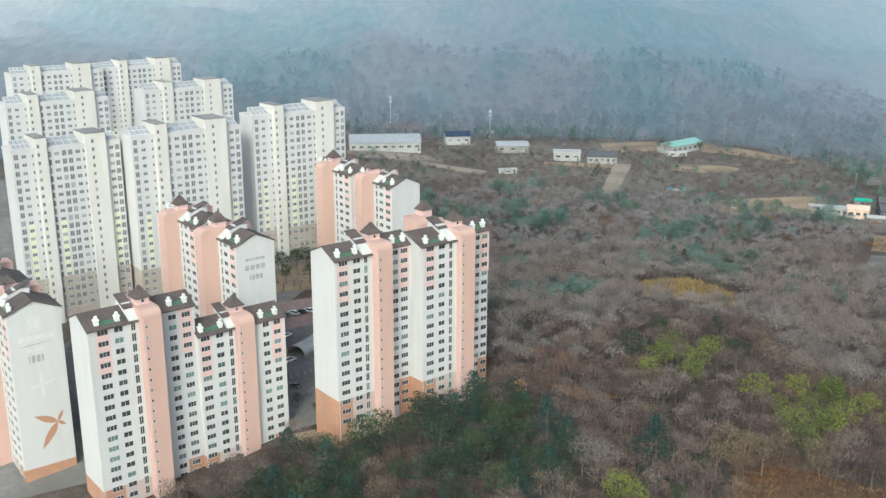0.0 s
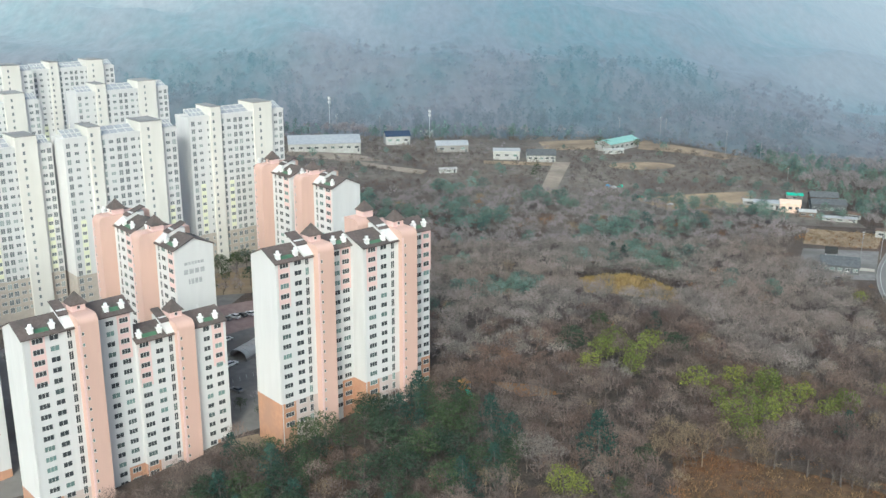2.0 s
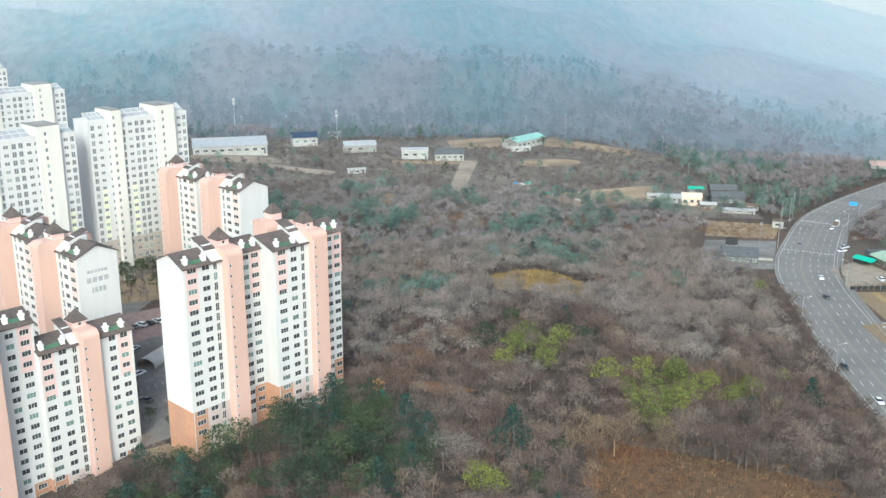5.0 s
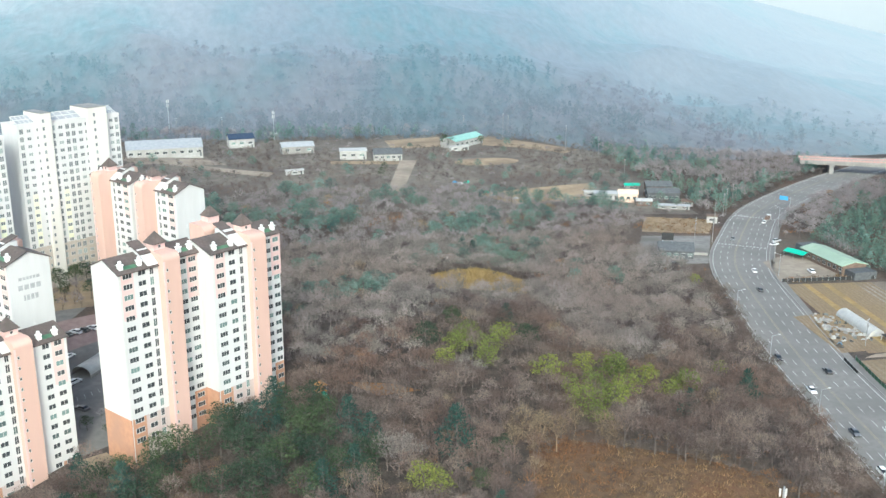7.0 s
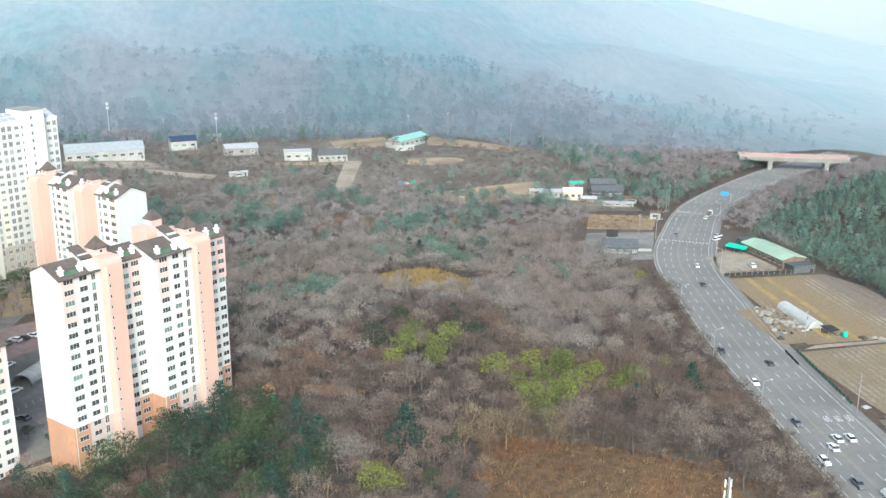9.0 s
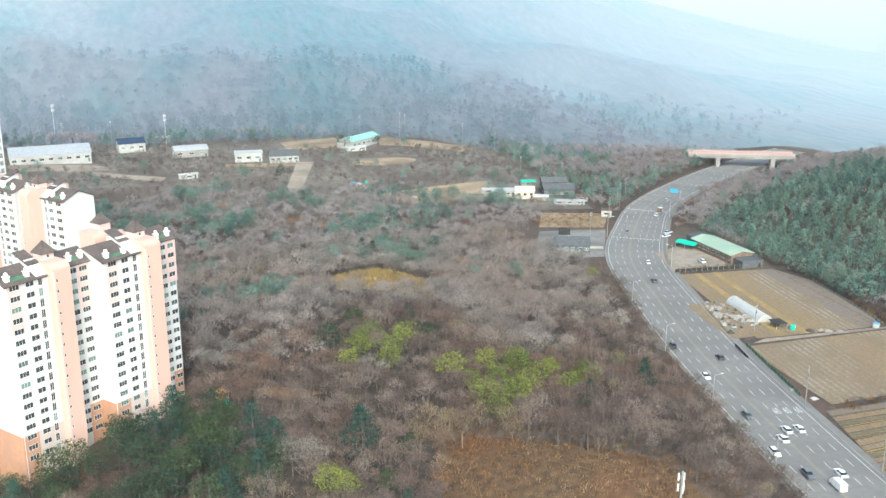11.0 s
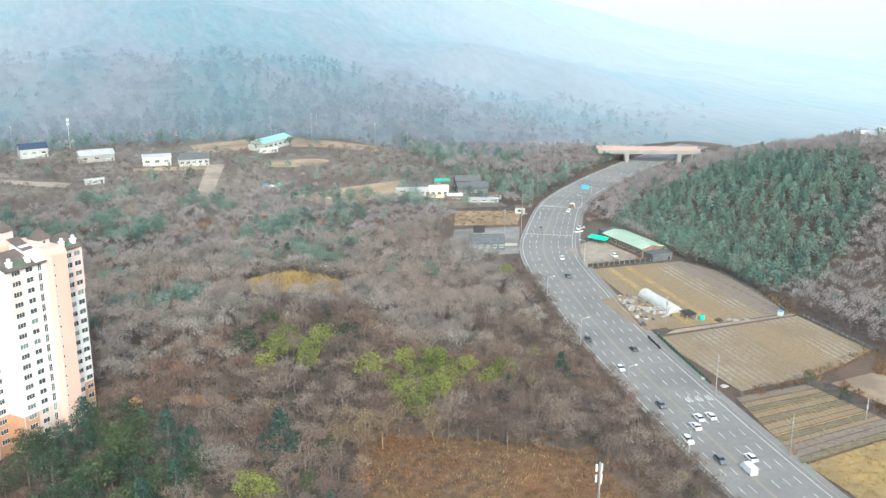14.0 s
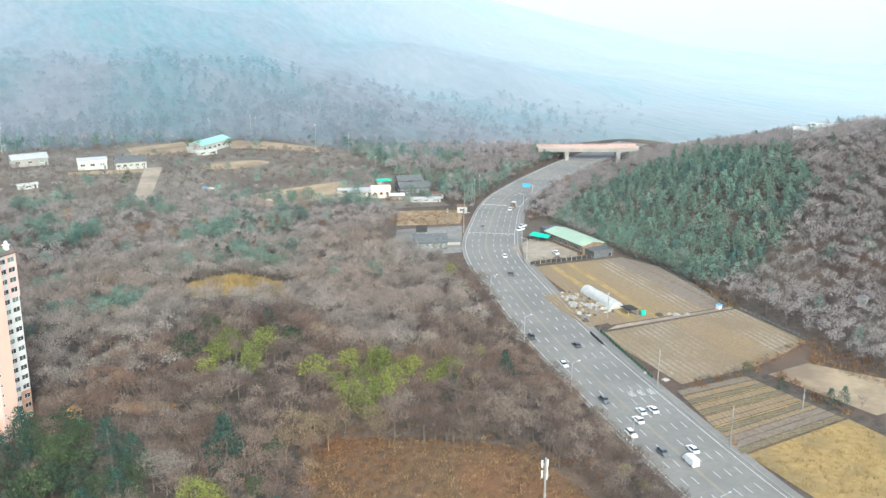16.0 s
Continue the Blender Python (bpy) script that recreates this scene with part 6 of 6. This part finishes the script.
# farms under the mountain
house("warehouse", site(-37, 612, 6), 44, 24, 5.4, 3.4, M_HOUSE, M_GREYROOF, "long pale warehouse with a grey metal roof", 9, "warehouse")
house("house", site(9, 641, 8), 16, 11, 6.0, 2.4, M_HOUSE, M_SOLAR, "white house with a dark solar-panelled roof", 3)
house("shed", site(30, 668, 8), 8, 5, 3.5, 0.8, M_HOUSE, M_FILM, "small white shed at the wood's edge", 1, "shed")
house("house", site(43, 614, 4), 20, 11, 4.6, 2.0, M_CONCRETE, M_GREYROOF, "pale grey farmhouse with a grey ridged roof", 3)
house("house", site(75, 589, -6), 16, 10, 5.0, 0, M_HOUSE, M_FILM, "plain white farmhouse with flat roof", 3, flat=True)
house("house", site(95, 582, -4), 17, 10, 4.2, 2.6, M_HOUSE, M_SLATE, "white farmhouse with a dark slate roof", 5)
house("hall", site(150, 618, 40), 30, 12, 5.0, 2.0, M_HOUSE, M_TURQ, "white hall with a turquoise metal roof", 6, "hall")
house("shed", site(144, 600, 8), 12, 3.2, 2.8, 0.3, M_FILM, M_FILM, "long white shed beside the hall", 2, "shed")
house("shed", site(37, 556, 10), 10, 3.5, 2.4, 0.5, M_FILM, M_FILM, "low white plastic-roofed shed", 1, "shed")
house("house", site(290, 231, 30), 4, 3, 2.2, 0.6, M_CONCRETE, M_GREYROOF, "small hut with a pale roof on the wooded hill", 2)
for x, y, w, h in ((500, 584, 9, 6), (509, 578, 13, 8), (522, 580, 10, 7), (515, 592, 14, 5), (531, 586, 9, 9), (494, 574, 7, 5)):
    house("building", site(x, y, -40), w, 8, h, 0, M_HOUSE, M_CONCRETE, "pale flat-roofed building of a far settlement", 4, "building", flat=True)
for x, y, w, h in ((428, 393, 12, 5), (434, 384, 16, 5.5)):
    house("barn", site(x, y, -42), w, 9, h, 1.4, M_HOUSE, M_FILM, "long low barn with a white roof behind the wooded crest", 5, "barn")



# ---- overpass ----
def overpass():
    t = thing("overpass", pose(377, 526.5, 0, 0, 0, -25), "concrete overpass across the highway with a pale railing", "bridge", kind="structure")
    part("deck", boxed(-33, 33, -4.2, 4.2, 6.9, 8.0), M_CONCRETE, t)
    for y in (-3.2, 0.0, 3.2):
        part("girder", boxed(-32.5, 32.5, y - 0.4, y + 0.4, 5.7, 6.9), M_CONCRETE, t)
    post = boxed(-0.16, 0.16, -0.12, 0.12, 8.0, 9.7).mesh("rail_post", M_CONCRETE)
    panel = boxed(-0.82, 0.82, -0.04, 0.04, 8.25, 9.3).mesh("rail_panel", M_REDRAIL)
    for y in (-4.0, 4.0):
        part("railing_base", boxed(-33, 33, y - 0.15, y + 0.15, 8.0, 8.2), M_CONCRETE, t)
        part("handrail", boxed(-33, 33, y - 0.09, y + 0.09, 9.7, 9.85), M_CONCRETE, t)
        for k in range(34):
            part("rail_post", post, None, t).matrix_basis = pose(-33 + 2.0 * k, y, 0)
        for k in range(33):
            part("rail_panel", panel, None, t, "faded red railing panel").matrix_basis = pose(-32 + 2.0 * k, y, 0)
    for x in (-14, 20):
        part("pier", boxed(x - 1.3, x + 1.3, -3.6, 3.6, -1, 5.7), M_CONCRETE, t)
        part("pier_cap", boxed(x - 1.7, x + 1.7, -4.2, 4.2, 5.0, 5.7), M_CONCRETE, t)
    part("abutment", boxed(29, 34, -4.4, 4.4, -2, 6.9), M_CONCRETE, t)


overpass()


# ---- poles, lamps, mast, fences, junk ----
def utility_pole(x, y, h=12.0):
    t = thing("utility_pole", site(x, y, 30 + x % 40), "grey concrete utility pole with crossarms", "utility pole", "utility poles")
    b = Build()
    b.tube((0, 0, -0.5), (0, 0, h), 0.16, 0.09, 8)
    part("pole", b, M_WOODPOLE, t)
    for z in (h - 0.5, h - 1.5):
        part("crossarm", boxed(-1.1, 1.1, -0.06, 0.06, z, z + 0.12), M_METAL, t)
    for xx in (-1.0, -0.4, 0.4, 1.0):
        b = Build()
        b.tube((xx, 0, h - 0.4), (xx, 0, h - 0.1), 0.07, 0.05, 6)
        part("insulator", b, M_FRAME, t)
    b = Build()
    b.tube((0.35, 0, h - 3.2), (0.35, 0, h - 2.2), 0.28, 0.28, 8)
    part("transformer", b, M_CONCRETE, t)


for x, y, h in ((183.5, 214.7, 13), (176.5, 175.9, 12), (211.5, 184, 7), (217.8, 508.7, 16), (234, 431.7, 13), (246.3, 446.1, 12), (205.5, 396, 14), (251, 452, 13), (262, 466, 12), (222, 392, 12), (228, 366, 10),
                (-30, 640, 18), (-2, 655, 17), (184, 640, 17), (190, 648, 15), (215, 600, 17), (232, 585, 14), (207, 272, 10), (160, 655, 14), (300, 500, 12)):
    utility_pole(x, y, h)


def street_lamp(s, off, arm):
    x, y, hd = on_road(s, off)
    t = thing("street_lamp", pose(x, y, 0, 0, 0, math.degrees(hd)), "tall grey street lamp beside the highway", "street lamp", "street lamps")
    b = Build()
    b.tube((0, 0, -0.3), (0, 0, 9.5), 0.12, 0.07, 8)
    part("pole", b, M_METAL, t)
    b = Build()
    b.tube((0, 0, 9.4), (0, arm, 10.0), 0.06, 0.05, 6)
    part("arm", b, M_METAL, t)
    part("lamp_head", boxed(-0.18, 0.18, arm - 0.3 if arm > 0 else arm - 0.4, arm + 0.4 if arm > 0 else arm + 0.3, 9.9, 10.1), M_FRAME, t)


for s, off, arm in ((124, -13.6, -2.2), (164, -13.6, -2.2), (205, -13.6, -2.2), (250, -13.6, -2.2), (300, 13.8, 2.2), (345, -13.6, -2.2), (390, 13.8, 2.2), (85, -13.6, -2.2)):
    street_lamp(s, off, arm)


def mast(x, y, h):
    t = thing("antenna_mast", site(x, y, 20), "white steel antenna mast with panel aerials", "antenna mast", "antenna masts")
    b = Build()
    b.tube((0, 0, -0.5), (0, 0, h), 0.28, 0.2, 8)
    part("pole", b, M_METAL, t)
    for z in (h - 1.6, h - 4.2):
        for k in range(3):
            a = 2 * math.pi * k / 3
            p = part("aerial", boxed(-0.2, 0.2, -0.12, 0.12, -0.9, 0.9), M_FRAME, t)
            p.matrix_basis = pose(0.75 * math.cos(a), 0.75 * math.sin(a), z, 0, 0, math.degrees(a))
        ring = Build()
        for k in range(6):
            a0, a1 = math.pi * k / 3, math.pi * (k + 1) / 3
            ring.tube((0.6 * math.cos(a0), 0.6 * math.sin(a0), z), (0.6 * math.cos(a1), 0.6 * math.sin(a1), z), 0.05, 0.05, 5)
        part("ring", ring, M_METAL, t)


mast(112.0, 167.0, 14)
mast(31.5, 661, 20)
mast(-36.0, 668, 26)

# blue road sign on its post
x, y, hd = on_road(427, 13.0)
t = thing("road_sign", pose(x, y, 0, 0, 0, math.degrees(hd)), "blue highway direction sign on a bent post", "road sign")
part("board", boxed(-0.08, 0.08, 1.2, 5.6, 5.4, 7.6), M_BLUE, t)
b = Build()
b.tube((0.15, 0, -0.3), (0.15, 0, 7.2), 0.16, 0.13, 8)
b.tube((0.15, 0, 6.6), (0.15, 5.6, 6.6), 0.1, 0.08, 6)
part("post", b, M_METAL, t)

# kerb, low walls and crash rail along the highway
ribbon("kerb", ROAD_LINE, HALF, HALF + 0.35, M_CONCRETE, 0.26, 0.3).parent = road
ribbon("kerb", ROAD_LINE, -HALF - 0.35, -HALF, M_CONCRETE, 0.26, 0.3).parent = road
tagged(ribbon("pavement", ROAD_LINE, HALF + 0.35, HALF + 2.6, M_ASPHALT, 0.24, 0.3), "pale concrete roadside pavement", "pavement", kind="structure")

# painted lettering and crossings on the carriageway
bar = boxed(-1.1, 1.1, -0.2, 0.2, 0, 0.012).mesh("painted_bar", M_MARK)
def road_number(text, s_at, off):
    """Painted speed figures, long in the driving direction."""
    cu = bpy.data.curves.new("painted_number", "FONT")
    cu.body, cu.size, cu.align_x, cu.extrude = text, 2.3, "CENTER", 0.006
    tmp = bpy.data.objects.new("painted_number", cu)
    me = bpy.data.meshes.new_from_object(tmp)
    bpy.data.objects.remove(tmp)
    me.materials.append(M_MARK)
    x, y, hd = on_road(s_at, off)
    part("painted_number", me, None, road, "white painted speed limit figures").matrix_world = pose(x, y, 0.112, 0, 0, math.degrees(hd) - 90) @ Matrix.Diagonal((0.85, 2.4, 1, 1))


for off in (3.3, 6.5, 9.7):
    road_number("60", 156.0, off)
for s in (345, 402):
    for k in range(14):
        x, y, hd = on_road(s, -10.5 + k * 1.6)
        part("painted_bar", bar, None, road).matrix_world = pose(x, y, 0.104, 0, 0, math.degrees(hd)) @ Matrix.Diagonal((0.7, 1.6, 1, 1))


def fence(p, q, h, mat, label, step=2.5):
    p, q = Vector((*p, drop(*p))), Vector((*q, drop(*q)))
    d = q - p
    t = thing("fence", pose(*p, 0, 0, math.degrees(math.atan2(d.y, d.x))), label, "fence")
    L = d.length
    part("mesh_panel", boxed(0, L, -0.03, 0.03, 0.1, h), mat, t)
    for k in range(int(L / step) + 1):
        part("post", boxed(k * step - 0.05, k * step + 0.05, -0.07, 0.07, -0.3, h + 0.1), M_METAL, t)


fence((196.5, 262), (187.2, 221.5), 1.4, M_GUTTER, "green mesh fence along the field")
fence((192.6, 262.5), (190.0, 251.5), 1.2, M_TYRE, "black netting fence beside the highway")
fence((258, 258), (256, 224), 0.8, M_NET, "low grey net fence at the field's edge")
fence((217, 341), (257, 337), 1.6, M_TYRE, "dark netting between yard and field")
fence((265.2, 314), (256, 264), 0.8, M_NET, "low grey net fence under the hill")


def mound(x, y, r, h, mat, label, name="scrap_mound"):
    """A covered pile with an uneven outline; none lies on the carriageway."""
    if float(road_dist(x, y)) < 14.0 + r * 0.3:
        return
    b = Build()
    n, rings = 12, 4
    for j in range(rings):
        u = j / rings
        for i in range(n):
            a = 2 * math.pi * i / n
            k = r * (1 - u ** 1.5) * rng.uniform(0.55, 1.3)
            b.v.append((k * math.cos(a), k * math.sin(a) * 0.7, h * math.sin(u * math.pi / 2) * rng.uniform(0.6, 1.35) - (0.25 if j == 0 else 0)))
    b.v.append((0, 0, h))
    for j in range(rings - 1):
        for i in range(n):
            b.f.append((j * n + i, j * n + (i + 1) % n, (j + 1) * n + (i + 1) % n, (j + 1) * n + i))
    for i in range(n):
        b.f.append(((rings - 1) * n + i, (rings - 1) * n + (i + 1) % n, rings * n))
    b.k = [0] * len(b.f)
    o = part(name, b, mat)
    o.matrix_world = site(x, y, rng.uniform(0, 180), 0.2)
    tagged(o, label, "scrap mound")


mound(200.5, 290.5, 3.2, 2.6, M_GUTTER, "pile covered with faded green tarpaulin")
for x, y, r, h in ((203, 299, 2.2, 0.9), (206, 300, 2.4, 0.8), (209, 297, 2.2, 0.8), (205, 291, 2.2, 0.7), (209, 287, 2.6, 0.6), (203, 295, 1.8, 1.1), (201, 281, 1.6, 0.8), (187.6, 226, 1.0, 0.7), (190.3, 219, 1.3, 0.5), (232, 264, 1.5, 0.7), (230, 265.5, 1.2, 0.6), (236, 262.8, 1.2, 0.5)):
    mound(x, y, r, h, M_HOUSE if (x * 7) % 3 < 1.0 else M_CONCRETE, "mound of pale scrap and plastic sheeting")
for k in range(80):
    x, y = rng.uniform(200, 213.5), rng.uniform(276, 304)
    mound(x, y, rng.uniform(0.4, 1.1), rng.uniform(0.3, 0.9), (M_CONCRETE, M_NET, M_HOUSE, M_CONCRETE, M_DARK)[k % 5], "small mound of scrap and sheeting in the yard")
for k in range(16):
    y = 262 - k * 3.0 + rng.uniform(-1, 1)
    x = float(np.interp(y, [212, 262], [182.5, 194.0])) + rng.uniform(-0.6, 1.2)
    mound(x, y, rng.uniform(0.4, 1.0), rng.uniform(0.3, 0.7), (M_NET, M_DARK, M_CONCRETE)[k % 3], "small mound of litter on the roadside verge")
for x, y, r, h in ((200.5, 284, 1.6, 1.2), (199, 278, 1.5, 1.0), (198, 273, 1.4, 1.2), (226, 266, 1.8, 0.9)):
    mound(x, y, r, h, M_DARK, "mound of dark scrap beside the road")
mound(199.6, 275.2, 0.8, 0.7, M_BLUE, "small pile under blue sheeting")
tank = thing("water_tank", site(221.2, 269.6, 0, 0.2), "teal plastic water tank in the field", "water tank")
b = Build()
b.tube((0, 0, 0), (0, 0, 1.5), 0.95, 0.95, 14)
b.tube((0, 0, 1.5), (0, 0, 1.9), 0.95, 0.4, 14)
part("tank_body", b, M_TEAL, tank)
b = Build()
b.tube((0, 0, 1.9), (0, 0, 2.05), 0.35, 0.35, 10)
part("lid", b, M_SLATE, tank)
bx = thing("hut", site(250.6, 261.9, 20, 0.1), "small pale blue and white field hut", "hut")
part("wall", boxed(-0.9, 0.9, -0.8, 0.8, -0.2, 1.7), M_FILM, bx)
part("roof", boxed(-1.0, 1.0, -0.9, 0.9, 1.7, 1.85), M_BLUE, bx)
for x, y, m, w in ((124, 527, M_BLUE, "blue"), (127, 524, M_FILM, "white"), (131, 526, M_TEAL, "green"), (137, 507, M_TEAL, "green"), (139, 501, M_FILM, "white"), (150, 494, M_FILM, "white")):
    mound(x, y, 2.0, 0.9, m, w + " tarpaulin over garden stuff")
